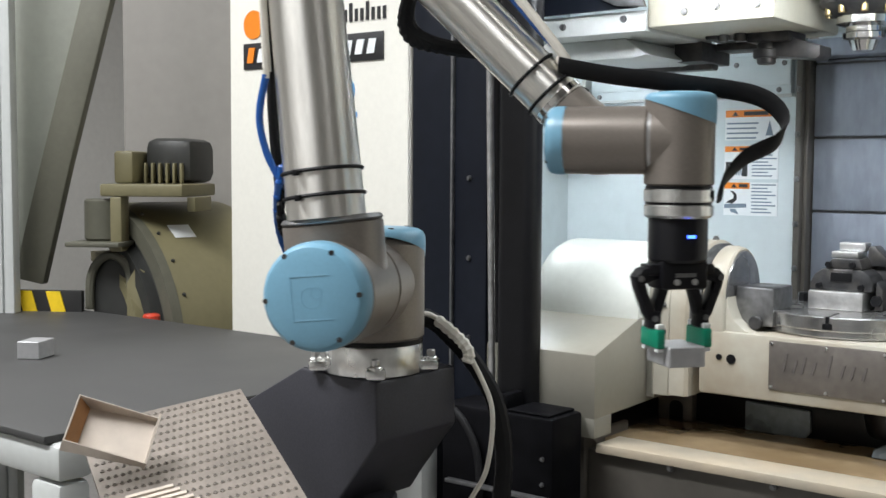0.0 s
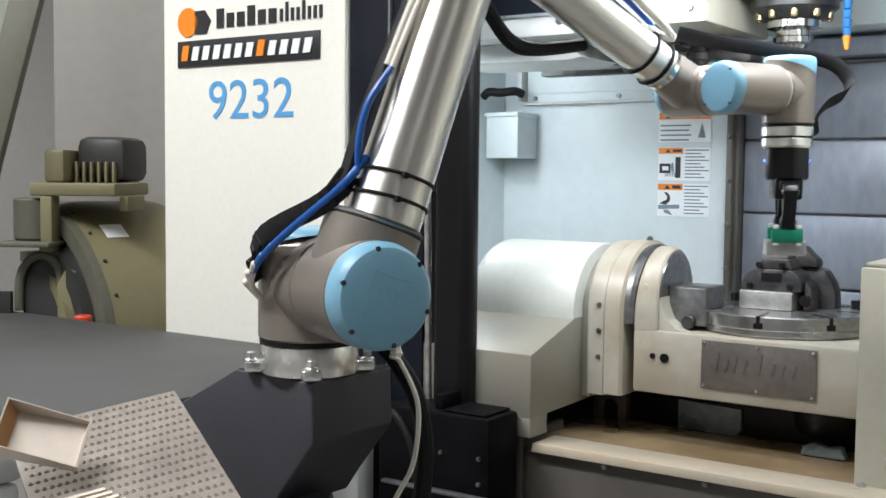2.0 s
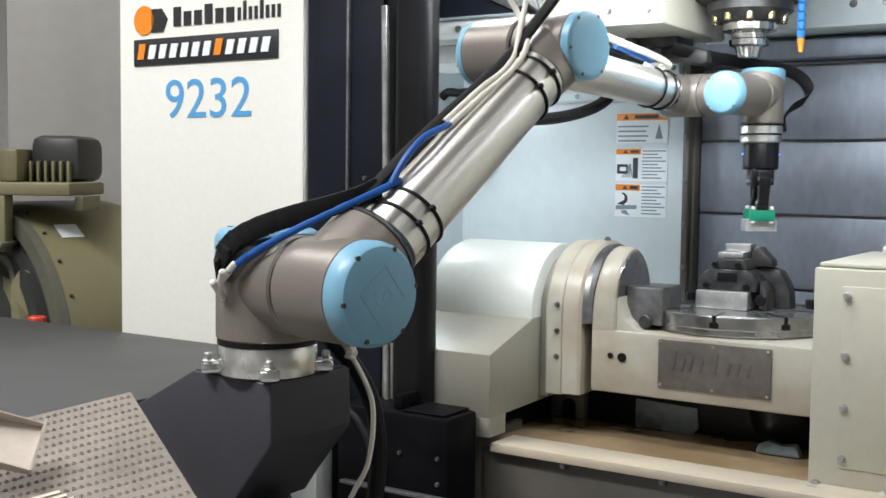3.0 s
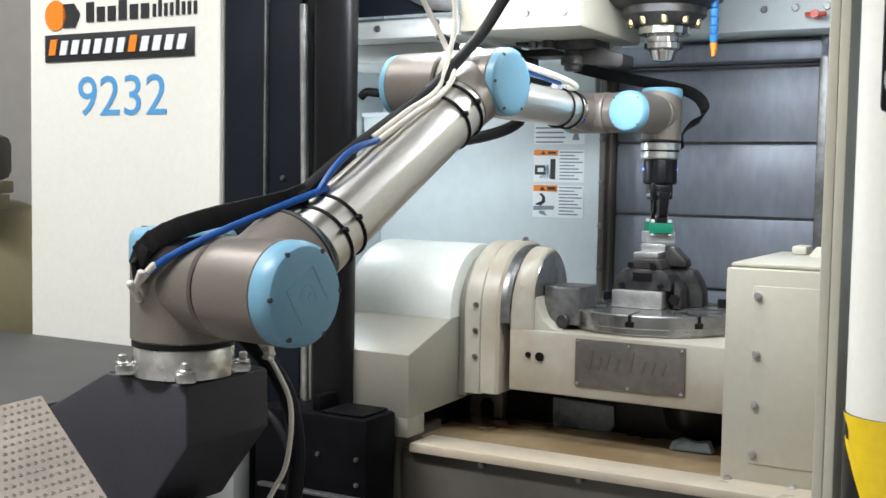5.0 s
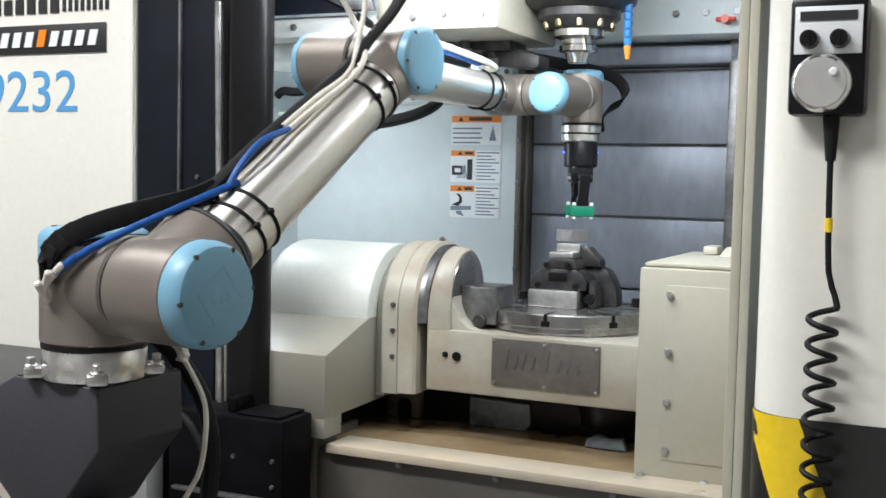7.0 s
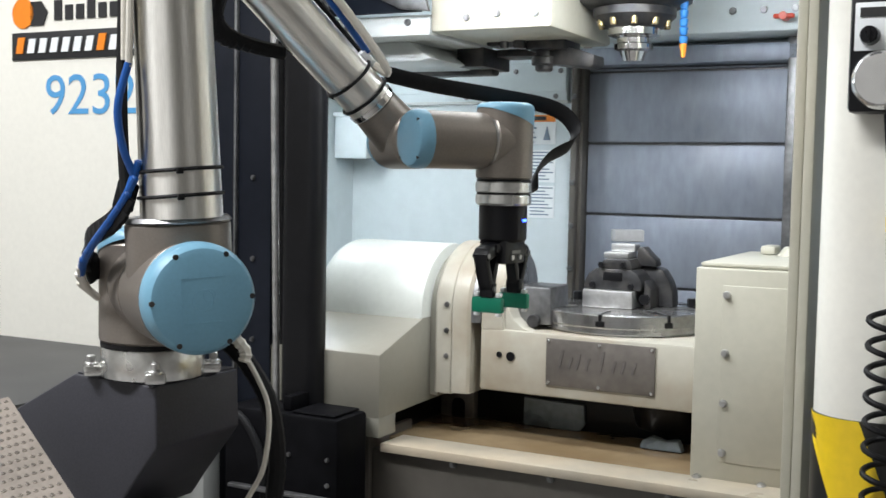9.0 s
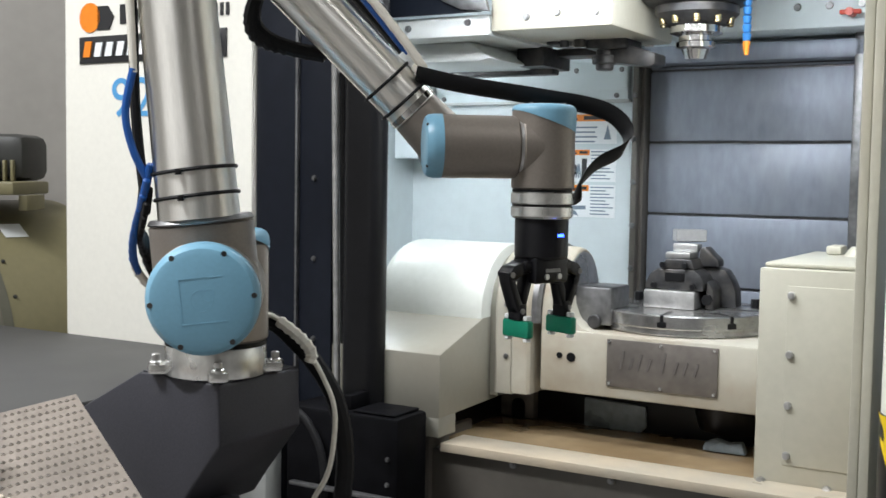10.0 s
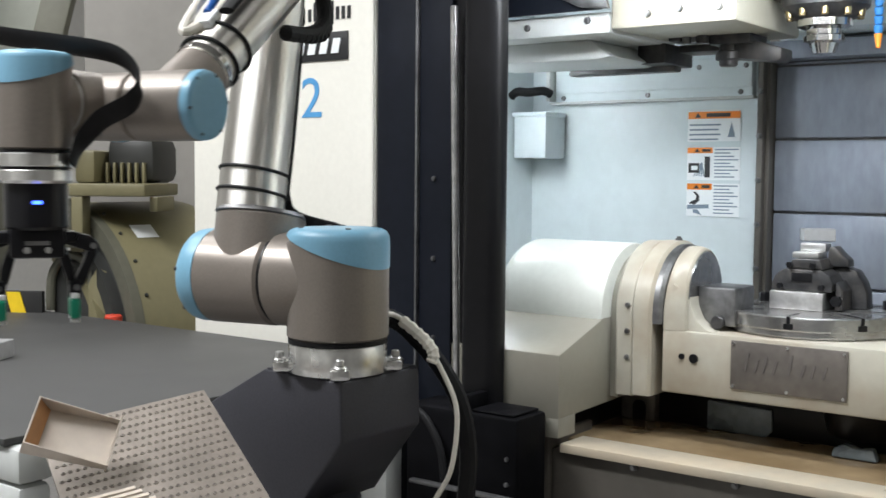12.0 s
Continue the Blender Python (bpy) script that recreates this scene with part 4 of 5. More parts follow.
part("fan_cover", Shape().box((-1.28, 3.27, 1.4645), (-1.13, 3.5, 1.6), 0.03), M_DIM, bg)
for k in range(6):
    part("fin", Shape().box((-1.272 + 0.022 * k, 3.25, 1.4645), (-1.264 + 0.022 * k, 3.2695, 1.525), 0.002), M_OLIVE, bg)
part("motor", Shape().rod((-1.355, 3.17, 1.3), (-1.355, 3.17, 1.42), 0.062, seg=28, edge=0.006), M_OLIVEGREY, bg)
part("motor_flange", Shape().box((-1.43, 3.05, 1.285), (-1.27, 3.24, 1.299), 0.004), M_OLIVEGREY, bg)
# dim solid stands for the shaded arch opening
part("opening_shade", Shape().prism([(-1.385, 0.9), (-1.27, 0.9), (-1.27, 1.18), (-1.3, 1.235), (-1.35, 1.25), (-1.385, 1.23)], "y", 3.14, 3.2, bevel=0.003), M_DIM, bg)
part("arch_rim", Shape().pipe([(-1.392, 3.13, 1.1), (-1.388, 3.13, 1.19), (-1.365, 3.13, 1.238), (-1.33, 3.13, 1.258), (-1.295, 3.13, 1.246), (-1.272, 3.13, 1.212), (-1.262, 3.12, 1.16)], 0.013), M_OLIVEGREY, bg, "rounded rim of the dark opening")
part("edge_plate", Shape().prism([(-1.268, 0.9), (-1.225, 0.9), (-1.215, 1.215), (-1.24, 1.228), (-1.268, 1.18)], "y", 3.1, 3.18, bevel=0.002), M_OLIVE, bg)
part("sloped_guard", Shape().prism([(-1.61, 1.19), (-1.52, 1.172), (-1.43, 1.526), (-1.29, 2.03), (-1.38, 2.03), (-1.52, 1.526)], "y", 3.1, 3.135, bevel=0.004), M_OLIVEGREY, bg, "sloped grey-olive guard")
part("pale_guard", Shape().prism([(-1.68, 1.16), (-1.626, 1.197), (-1.5, 1.526), (-1.36, 2.05), (-1.68, 2.05)], "y", 3.14, 3.2, bevel=0.003), M_PALEGREY, bg)
q0 = BM @ Vector((0.446 * math.sin(radians(35)), 0.1, 0.446 * math.cos(radians(35))))
part("sticker", Shape().box((-0.03, -0.035, 0), (0.03, 0.035, 0.0012), 0, Matrix.Translation(q0) @ Matrix.Rotation(radians(-40), 4, "Z") @ Matrix.Rotation(radians(35), 4, "Y")), M_PAPER, bg, "small white sticker")
part("red_knob", Shape().rod((-1.156, 3.0, 1.06), (-1.156, 3.0, 1.106), 0.024, seg=20, edge=0.004), M_RED, bg)
hz = part("hazard_plate", Shape().box((-1.58, 3.06, 1.0), (-1.385, 3.08, 1.16), 0.002), M_BLACKTAPE, bg, "black and yellow hazard plate")
for k in range(2):
    w = -1.575 + 0.085 * k
    part("hazard_stripe", Shape().prism([(w, 1.158), (w + 0.042, 1.158), (w + 0.085, 1.002), (w + 0.043, 1.002)], "y", 3.0555, 3.0595), M_YELLOW, hz, "yellow stripe")
part("hall_cabinet", Shape().box((-1.6, 3.9, 0), (-0.6, 4.1, 2.6), 0.01), M_HALL, bg)
post = thing("profile_post", (-1.63, 3.02, 0), "slim aluminium profile post beside the table", "post", ROOM)
part("profile", Shape().box((-1.622, 3.0, 0), (-1.59, 3.04, 3.0), 0.003).box((-1.584, 3.0, 0), (-1.556, 3.04, 3.0), 0.003).box((-1.591, 3.01, 0), (-1.583, 3.03, 3.0)), M_FRAME, post)

# ---- hoses from the robot base down behind the pedestal ----
hs = thing("supply_hose", (-0.14, 1.76, 0.8), "thick black supply hose with a pale tube beside it", "hose", ROOM)
HOSES = [part("black_hose", Shape().pipe([(-0.26, 1.74, BZ + 0.075), (-0.225, 1.79, 1.265), (-0.196, 1.8, 1.24), (-0.152, 1.8, 1.19), (-0.12, 1.8, 1.13), (-0.106, 1.8, 1.052), (-0.11, 1.8, 0.97), (-0.13, 1.8, 0.8), (-0.14, 1.8, 0.6)], 0.0145, ripple=0.05), M_RUBBER, hs)]
HOSES.append(part("pale_tube", Shape().pipe([(-0.25, 1.73, BZ + 0.07), (-0.222, 1.77, 1.275), (-0.18, 1.775, 1.24), (-0.138, 1.77, 1.17), (-0.122, 1.765, 1.116), (-0.13, 1.76, 1.035), (-0.154, 1.76, 0.985), (-0.2, 1.76, 0.9)], 0.0042), M_WHITE, hs))
HOSES.append(part("white_wrap", Shape().pipe([(-0.212, 1.768, 1.268), (-0.19, 1.762, 1.252), (-0.172, 1.76, 1.236), (-0.16, 1.757, 1.218), (-0.163, 1.755, 1.203)], 0.0085, sub=7, steps=4, ripple=0.25), M_WHITE, hs, "crumpled white tape wrap"))

# ---- robot arm ----
rb = thing("industrial_robot", (BX, BY, BZ), "six-axis robot arm with taupe joints, aluminium tubes and blue caps", "robot arm", ROOM)
BASES[rb.name] = Vector((0, 0, 0))
D1, A2, A3, D4, D5, D6 = 0.1273, 0.612, 0.5723, 0.1639, 0.1157, 0.0922
S_UP, S_FORE = 0.172, 0.049  # how far the upper arm and the forearm sit beside the base axis


def turn(axis):
    return Vector(axis).to_track_quat("Z", "Y").to_matrix().to_4x4()


def cap(parent, p, axis, r, h, bolts=6):
    m = Matrix.Translation(p) @ turn(axis)
    c = part("cap", Shape().lathe([(r, 0), (r, h * 0.45), (r * 0.97, h * 0.75), (r * 0.9, h * 0.93), (r * 0.8, h), (r * 0.3, h * 1.02)], m, 48), M_CAP, parent, "light blue plastic cap")
    for i in range(bolts):
        a = 2 * math.pi * (i + 0.5) / bolts
        q = m @ Vector((r * 0.89 * math.cos(a), r * 0.89 * math.sin(a), h * 0.85))
        part("cap_screw", Shape().rod(q, q + (m.to_3x3() @ Vector((0, 0, h * 0.12))), r * 0.05, seg=10), M_VISE, c)
    return c


def slant_cap(parent, at, r, top, high, low, side):
    """A cap over an upright housing whose lower edge slopes down towards side."""
    s = Shape().lathe([(r, low - 0.01), (r, top - 0.24 * r), (r * 0.985, top - 0.15 * r), (r * 0.94, top - 0.07 * r), (r * 0.85, top - 0.02 * r), (r * 0.7, top), (r * 0.3, top + 0.001)], None, 56)
    k = (high - low) / (2 * r)
    n = Vector((side[0] * k, side[1] * k, 1))
    bmesh.ops.bisect_plane(s.bm, geom=s.bm.verts[:] + s.bm.edges[:] + s.bm.faces[:], plane_co=(0, 0, (high + low) / 2), plane_no=n, clear_inner=True)
    bmesh.ops.transform(s.bm, matrix=Matrix.Translation(at), verts=s.bm.verts[:])
    c = part("cap", s, M_CAP, parent, "light blue plastic cap with a slanted edge")
    for i in range(4):
        a = math.pi / 4 + math.pi / 2 * i
        p = Vector(at) + Vector((r * 0.72 * math.cos(a), r * 0.72 * math.sin(a), top - 0.001))
        part("cap_screw", Shape().rod(p, p + Vector((0, 0, 0.0022)), r * 0.055, seg=10), M_DARKSTEEL, c)
    return c


def cylinder(p, q, r, edge=0.006, seg=44):
    return Shape().rod(p, q, r, r, seg, edge)


base = part("base", Shape().lathe([(0.074, -0.009), (0.0752, -0.007), (0.0752, 0.032), (0.0735, 0.035)], None, 56), M_ALU, rb, "machined aluminium base flange")
for k in range(4):
    a = radians(12 + 90 * k)
    q = Matrix.Rotation(a, 4, "Z")
    part("lug", Shape().box((0.068, -0.015, -0.009), (0.099, 0.015, 0.007), 0.005, q).rod(q @ Vector((0.088, 0, 0.0)), q @ Vector((0.088, 0, 0.011)), 0.0105, seg=20, edge=0.002), M_ALU, base)
    part("bolt", Shape().rod(q @ Vector((0.088, 0, 0.011)), q @ Vector((0.088, 0, 0.021)), 0.0065, seg=16, edge=0.0015), M_STEEL, base, "bright bolt")
part("seal", Shape().rod((0, 0, 0.035), (0, 0, 0.042), 0.0755, seg=56), M_BLACK, rb)

L1 = part("shoulder_joint", Shape().lathe([(0.074, 0.042), (0.0775, 0.046), (0.0775, 0.185), (0.07, 0.195)], None, 56)
          .rod((0, 0.0, D1), (0, -0.098, D1), 0.073, 0.0735, 56, 0.004), M_HOUSING, rb, "taupe shoulder joint housing")
slant_cap(L1, (0, 0, 0), 0.079, 0.209, 0.203, 0.148, (0, 1))
part("seam", Shape().rod((0, -0.098, D1), (0, -0.1015, D1), 0.0705, seg=56), M_BLACK, L1)

L2 = part("upper_arm_housing", Shape().rod((0, -0.1015, 0), (0, -0.222, 0), 0.0745, 0.0745, 56, 0.005).rod((0.0, -0.15, 0), (0.096, -0.15, 0), 0.0705, 0.0705, 56, 0.003), M_HOUSING, rb, "taupe upper arm joint")
cap(L2, (0, -0.2195, 0), (0, -1, 0), 0.0738, 0.036)
y0 = -0.2561
mark = Shape()
for a, b in (((-0.03, -0.028), (-0.028, 0.028)), ((-0.028, 0.026), (0.03, 0.028)), ((0.028, -0.028), (0.03, 0.026))):
    mark.box((a[0], y0 - 0.0004, a[1]), (b[0], y0, b[1]), 0.0003, seg=1)
mark.torus(Matrix.Translation((0, y0, 0)) @ turn((0, 1, 0)), 0.014, 0.0005, 32, 6)
mark.torus(Matrix.Translation((0.006, y0, -0.008)) @ turn((0, 1, 0)), 0.008, 0.0005, 24, 6)
part("embossed_mark", mark, M_CAP, L2)
part("collar", Shape().rod((0.096, -0.152, 0), (0.104, -0.152, 0), 0.0715, 0.069, 56, 0.002), M_DARKSTEEL, L2)
part("tube", Shape().rod((0.103, -S_UP, 0), (A2 - 0.085, -S_UP, 0), 0.0545, 0.049, 64), M_TUBE, L2, "brushed aluminium tube")
EL = part("elbow_end", Shape().rod((A2, -0.104, 0), (A2, -0.216, 0), 0.059, 0.059, 48, 0.005).rod((A2 - 0.088, -S_UP, 0), (A2 - 0.02, -S_UP, 0), 0.051, 0.054, 48, 0.005), M_HOUSING, L2)
c = cap(L2, (A2, -0.214, 0), (0, -1, 0), 0.0585, 0.018)
for x in (0.132, 0.166, A2 - 0.14, A2 - 0.1):
    r = 0.0535 - 0.0045 * (x - 0.12) / 0.41
    part("cable_tie", Shape().torus(Matrix.Translation((x, -S_UP, 0)) @ turn((1, 0.04, 0.03)), r + 0.002, 0.0028, 40, 6), M_RUBBER, L2, "black cable tie")
    part("tie_lock", Shape().box((x - 0.004, -S_UP - r - 0.008, 0.012), (x + 0.004, -S_UP - r, 0.02), 0.001), M_RUBBER, L2)
# cables along the upper side of the tube
up = 0.058
part("pale_cable", Shape().pipe([(0.3, -S_UP - 0.012, up + 0.006), (0.38, -S_UP - 0.014, up + 0.001), (0.47, -S_UP - 0.018, up - 0.005), (0.53, -S_UP - 0.008, up + 0.002), (0.58, -S_UP + 0.03, 0.085), (0.6, -S_UP + 0.06, 0.16), (0.6, -S_UP + 0.08, 0.26)], 0.0048), M_WHITE, L2)
part("pale_cable", Shape().pipe([(0.31, -S_UP + 0.002, up + 0.008), (0.4, -S_UP - 0.001, up + 0.004), (0.48, -S_UP - 0.004, up - 0.002), (0.55, -S_UP + 0.01, up + 0.02), (0.63, -S_UP + 0.03, 0.12), (0.68, -S_UP + 0.05, 0.2)], 0.0045), M_WHITE, L2)
part("blue_cable", Shape().pipe([(0.16, -S_UP - 0.004, up + 0.004), (0.2, -S_UP - 0.008, up + 0.018), (0.25, -S_UP - 0.011, up + 0.022), (0.305, -S_UP - 0.012, up + 0.006)], 0.0052), M_BLUE, L2, "blue air hose")
part("black_sleeve", Shape().pipe([(0.13, -S_UP + 0.012, up + 0.012), (0.25, -S_UP + 0.012, up + 0.012), (0.4, -S_UP + 0.014, up + 0.002), (0.5, -S_UP + 0.006, up + 0.002), (0.57, -S_UP + 0.0, 0.07), (0.63, -0.185, 0.085), (0.68, -0.205, 0.115), (0.72, -0.24, 0.16), (0.75, -0.29, 0.23)], 0.0115, flat=0.6, side=(0, 1, 0.2)), M_RUBBER, L2, "black cable sleeve")


def chain(name, count, length, r, material):
    """Short rigid pieces of a bending cable, each laid along x."""
    made = []
    for i in range(count):
        made.append(part(name, Shape().rod((-0.1 * length, 0, 0), (1.1 * length, 0, 0), r, r, 10, r * 0.4), material(i) , rb))
    return made


# cables that bend between two links: pieces, their length, and both ends with their directions
BLUE = chain("blue_hose_piece", 12, 0.036, 0.0056, lambda i: M_WHITE if i < 3 else M_BLUE)
SLEEVE = [part("black_sleeve_piece", Shape().box((-0.005, -0.004, -0.0155), (0.034, 0.004, 0.0155), 0.0035), M_RUBBER, rb, "flat black cable sleeve") for i in range(12)]
LOOP = chain("elbow_hose_piece", 24, 0.034, 0.0115, lambda i: M_RUBBER)
BENDS = [
    (BLUE, 0, (-0.08, 0.0, D1 - 0.02), (-0.2, -0.02, 0.14), 1, (0.16, -S_UP - 0.004, up + 0.004), (0.2, 0.0, -0.06)),
    (SLEEVE, 0, (-0.082, 0.0, D1 + 0.01), (-0.12, -0.02, 0.26), 1, (0.135, -S_UP + 0.012, up + 0.012), (0.2, 0.0, -0.04)),
    (LOOP, 1, (0.53, -0.06, -0.045), (-0.2, 0.14, -0.6), 2, (0.34, -0.01, -0.04), (0.55, 0.0, 0.42)),
]

L3 = part("forearm_housing", Shape().rod((0, 0.012, 0), (0, -0.1, 0), 0.0585, 0.0585, 48, 0.004).rod((0.02, -S_FORE, 0), (0.085, -S_FORE, 0), 0.05, 0.046, 48, 0.005), M_HOUSING, rb, "taupe forearm joint")
cap(L3, (0, 0.01, 0), (0, 1, 0), 0.058, 0.018)
part("seam", Shape().rod((0, -0.1, 0), (0, -0.104, 0), 0.056, seg=48), M_BLACK, L3)
part("tube", Shape().rod((0.085, -S_FORE, 0), (A3 - 0.075, -S_FORE, 0), 0.0415, 0.0375, 56), M_TUBE, L3, "brushed aluminium tube")
part("wrist_end", Shape().rod((A3 - 0.077, -S_FORE, 0), (A3 - 0.01, -S_FORE, 0), 0.038, 0.042, 44, 0.004).rod((A3, -0.004, 0), (A3, -0.098, 0), 0.0445, 0.0445, 44, 0.004), M_HOUSING, L3)
cap(L3, (A3, -0.006, 0), (0, 1, 0), 0.044, 0.014)
for x in (A3 - 0.135, A3 - 0.098):
    part("cable_tie", Shape().torus(Matrix.Translation((x, -S_FORE, 0)) @ turn((1, 0.03, -0.03)), 0.0405, 0.0026, 36, 6), M_RUBBER, L3, "black cable tie")
part("collar", Shape().rod((A3 - 0.086, -S_FORE, 0), (A3 - 0.077, -S_FORE, 0), 0.0395, seg=48), M_CHROME, L3)
part("blue_cable", Shape().pipe([(0.3, -S_FORE - 0.01, 0.06), (0.37, -S_FORE - 0.01, 0.055), (0.43, -S_FORE - 0.006, 0.05)], 0.0055), M_BLUE, L3)
part("pale_hose", Shape().pipe([(0.08, -S_FORE - 0.01, 0.08), (0.2, -S_FORE - 0.015, 0.075), (0.32, -S_FORE - 0.02, 0.066), (0.42, -S_FORE - 0.025, 0.056), (0.47, -S_FORE - 0.022, 0.047), (0.45, -S_FORE - 0.01, 0.042)], 0.0065, ripple=0.08), M_WHITE, L3, "pale corrugated hose")
part("clip", Shape().box((A3 - 0.15, -S_FORE - 0.01, 0.038), (A3 - 0.12, -S_FORE + 0.008, 0.05), 0.002), M_PAPER, L3)
part("black_sleeve", Shape().pipe([(0.06, -0.02, 0.1), (0.1, -0.03, 0.085), (0.17, -0.03, 0.062), (0.3, -0.025, 0.055), (0.43, -0.025, 0.05)], 0.0125, flat=0.45, side=(0, 1, 0)), M_RUBBER, L3, "flat black cable sleeve")

L4 = part("wrist_joint", Shape().rod((-0.036, -D4, 0), (D5 - 0.038, -D4, 0), 0.0435, 0.0435, 48, 0.003).rod((0, -0.1, 0), (0, -D4, 0), 0.0435, 0.0435, 44, 0.003), M_HOUSING, rb, "taupe wrist joint")
cap(L4, (-0.028, -D4, 0), (-1, 0, 0), 0.0442, 0.024, 4)
part("seam", Shape().rod((D5 - 0.038, -D4, 0), (D5 - 0.034, -D4, 0), 0.0415, seg=48), M_STEEL, L4)
L5 = part("wrist_block", Shape().rod((D5 - 0.034, -D4, 0), (D5, -D4, 0), 0.0435, 0.0435, 48, 0.002).lathe([(0.04, -0.058), (0.044, -0.055), (0.044, 0.05), (0.04, 0.054)], Matrix.Translation((D5, -D4, 0)), 48), M_HOUSING, rb, "taupe wrist block")
slant_cap(L5, (D5, -D4, 0), 0.0452, 0.06, 0.052, 0.02, (1, 0))
part("seam", Shape().rod((D5, -D4, -0.058), (D5, -D4, -0.0615), 0.042, seg=48), M_BLACK, L5)
W0 = Vector((D5, -D4, 0))
FS = part("flat_sleeve", Shape().pipe([W0 + Vector(p) for p in ((-0.17, 0.09, 0.105), (-0.1, 0.075, 0.09), (0.0, 0.055, 0.075), (0.09, 0.035, 0.058), (0.125, 0.025, 0.03), (0.118, 0.02, 0.0), (0.08, 0.015, -0.022), (0.056, 0.01, -0.05), (0.05, 0.0, -0.075))], 0.0135, flat=0.22, side=(0.25, -0.5, 0.8)), M_RUBBER, rb, "flat black cable sleeve")

L6 = part("tool_flange", Shape().lathe([(0.042, -0.0615), (0.044, -0.063), (0.044, -0.0765), (0.0425, -0.078)], None, 48), M_ALU, rb, "bright tool flange")
part("groove", Shape().rod((0, 0, -0.078), (0, 0, -0.0815), 0.0415, seg=48), M_BLACK, L6)
part("coupling", Shape().lathe([(0.042, -0.0815), (0.0435, -0.083), (0.0435, -0.0945), (0.04, -0.098)], None, 48), M_ALU, L6)
GB = part("gripper_body", Shape().lathe([(0.0365, -0.098), (0.0375, -0.1), (0.0375, -0.15), (0.034, -0.154)], None, 44)
          .box((-0.032, -0.024, -0.188), (0.032, 0.024, -0.15), 0.005).box((-0.045, -0.016, -0.17), (0.045, 0.016, -0.156), 0.003), M_PLASTIC, rb, "black two-finger gripper body")
for k in (-1, 1):
    part("status_light", Shape().box((-0.0055, k * 0.0378 - 0.0008, -0.1225), (0.0055, k * 0.0378 + 0.0008, -0.1185), 0.0005), M_LED, GB, "small glowing blue light")
    part("badge", Shape().box((-0.014, k * 0.0245 - 0.0006, -0.172), (0.014, k * 0.0245 + 0.0006, -0.167)), M_DARKSTEEL, GB)
    for j in (-1, 1):
        part("pin", Shape().rod((0.012 * j, k * 0.024, -0.178), (0.012 * j, k * 0.0265, -0.178), 0.004, seg=12), M_STEEL, GB)


def finger(side):
    """One finger of the gripper; side +1 or -1 along the gripping direction. At rest it is half open."""
    f = part("finger", Shape().prism([(side * 0.02, -0.152), (side * 0.057, -0.162), (side * 0.066, -0.172), (side * 0.06, -0.183), (side * 0.028, -0.172)], "y", -0.013, 0.013, bevel=0.002)
             .prism([(side * 0.067, -0.171), (side * 0.063, -0.187), (side * 0.05, -0.22), (side * 0.04, -0.234), (side * 0.035, -0.222), (side * 0.049, -0.192), (side * 0.055, -0.171)], "y", -0.011, 0.011, bevel=0.002)
             .prism([(side * 0.014, -0.168), (side * 0.025, -0.166), (side * 0.037, -0.2), (side * 0.038, -0.226), (side * 0.03, -0.222)], "y", -0.009, 0.009, bevel=0.002)
             .box((min(side * 0.031, side * 0.045), -0.012, -0.238), (max(side * 0.031, side * 0.045), 0.012, -0.216), 0.002), M_PLASTIC, rb, "black gripper finger")
    for x, z in ((0.06, -0.174), (0.04, -0.225), (0.024, -0.17)):
        for k in (-1, 1):
            part("pin", Shape().rod((side * x, k * 0.0115, z), (side * x, k * 0.014, z), 0.004, seg=12), M_DARKSTEEL, f)
    a, b = sorted((side * 0.031, side * 0.043))
    part("pad", Shape().box((a, -0.026, -0.262), (b, 0.026, -0.238), 0.003), M_GREEN, f, "green gripping pad")
    for k in (-1, 1):
        part("pad_plate", Shape().box((a + 0.001, k * 0.019 - 0.004, -0.2378), (b - 0.001, k * 0.019 + 0.004, -0.231), 0.0015), M_CLEAR, f, "pale pad plate")
        part("pad_plate", Shape().box((a + 0.001, k * 0.019 - 0.004, -0.267), (b - 0.001, k * 0.019 + 0.004, -0.2622), 0.0015), M_CLEAR, f, "pale pad plate")
    return f


FL, FR = finger(-1), finger(1)
work = thing("workpiece", (0, 0, 0), "small bright aluminium block carried by the gripper", "metal block", ROOM)
part("block", Shape().box((-0.025, -0.033, 0), (0.025, 0.033, 0.026), 0.0015, seg=1), M_BLOCK, work)

# ---- movement: seconds, base turn, upper arm pitch, forearm pitch ----
JOINTS = [
    (0.0, -8.5, 95.7, -44.6), (0.5, 18.6, 94.0, -46.1), (1.0, 22.7, 94.1, -46.5), (1.5, 27.4, 86.1, -39.8),
    (2.0, 33.4, 70.4, -27.4), (2.5, 40.6, 52.1, -14.0), (3.0, 46.6, 38.3, -4.3), (3.2, 48.3, 35.2, -2.5),
    (4.8, 49.3, 32.5, -2.2), (5.0, 49.5, 32.2, -1.9), (5.5, 49.5, 32.3, -1.9), (6.0, 49.5, 32.3, -1.8),
    (6.5, 49.6, 32.4, -1.6), (6.7, 49.5, 32.9, 0.2), (8.3, 32.4, 71.7, -27.0), (8.5, 30.1, 78.2, -32.2),
    (9.0, 24.2, 92.8, -43.3), (9.5, 22.2, 95.9, -45.3), (10.0, 6.1, 95.8, -45.0), (10.5, -21.1, 97.4, -43.5),
    (10.9, -45.3, 96.5, -43.5), (11.2, -61.5, 103.7, -40.7), (11.5, -82.8, 111.9, -35.4), (12.0, -109.8, 101.2, -38.2),
]
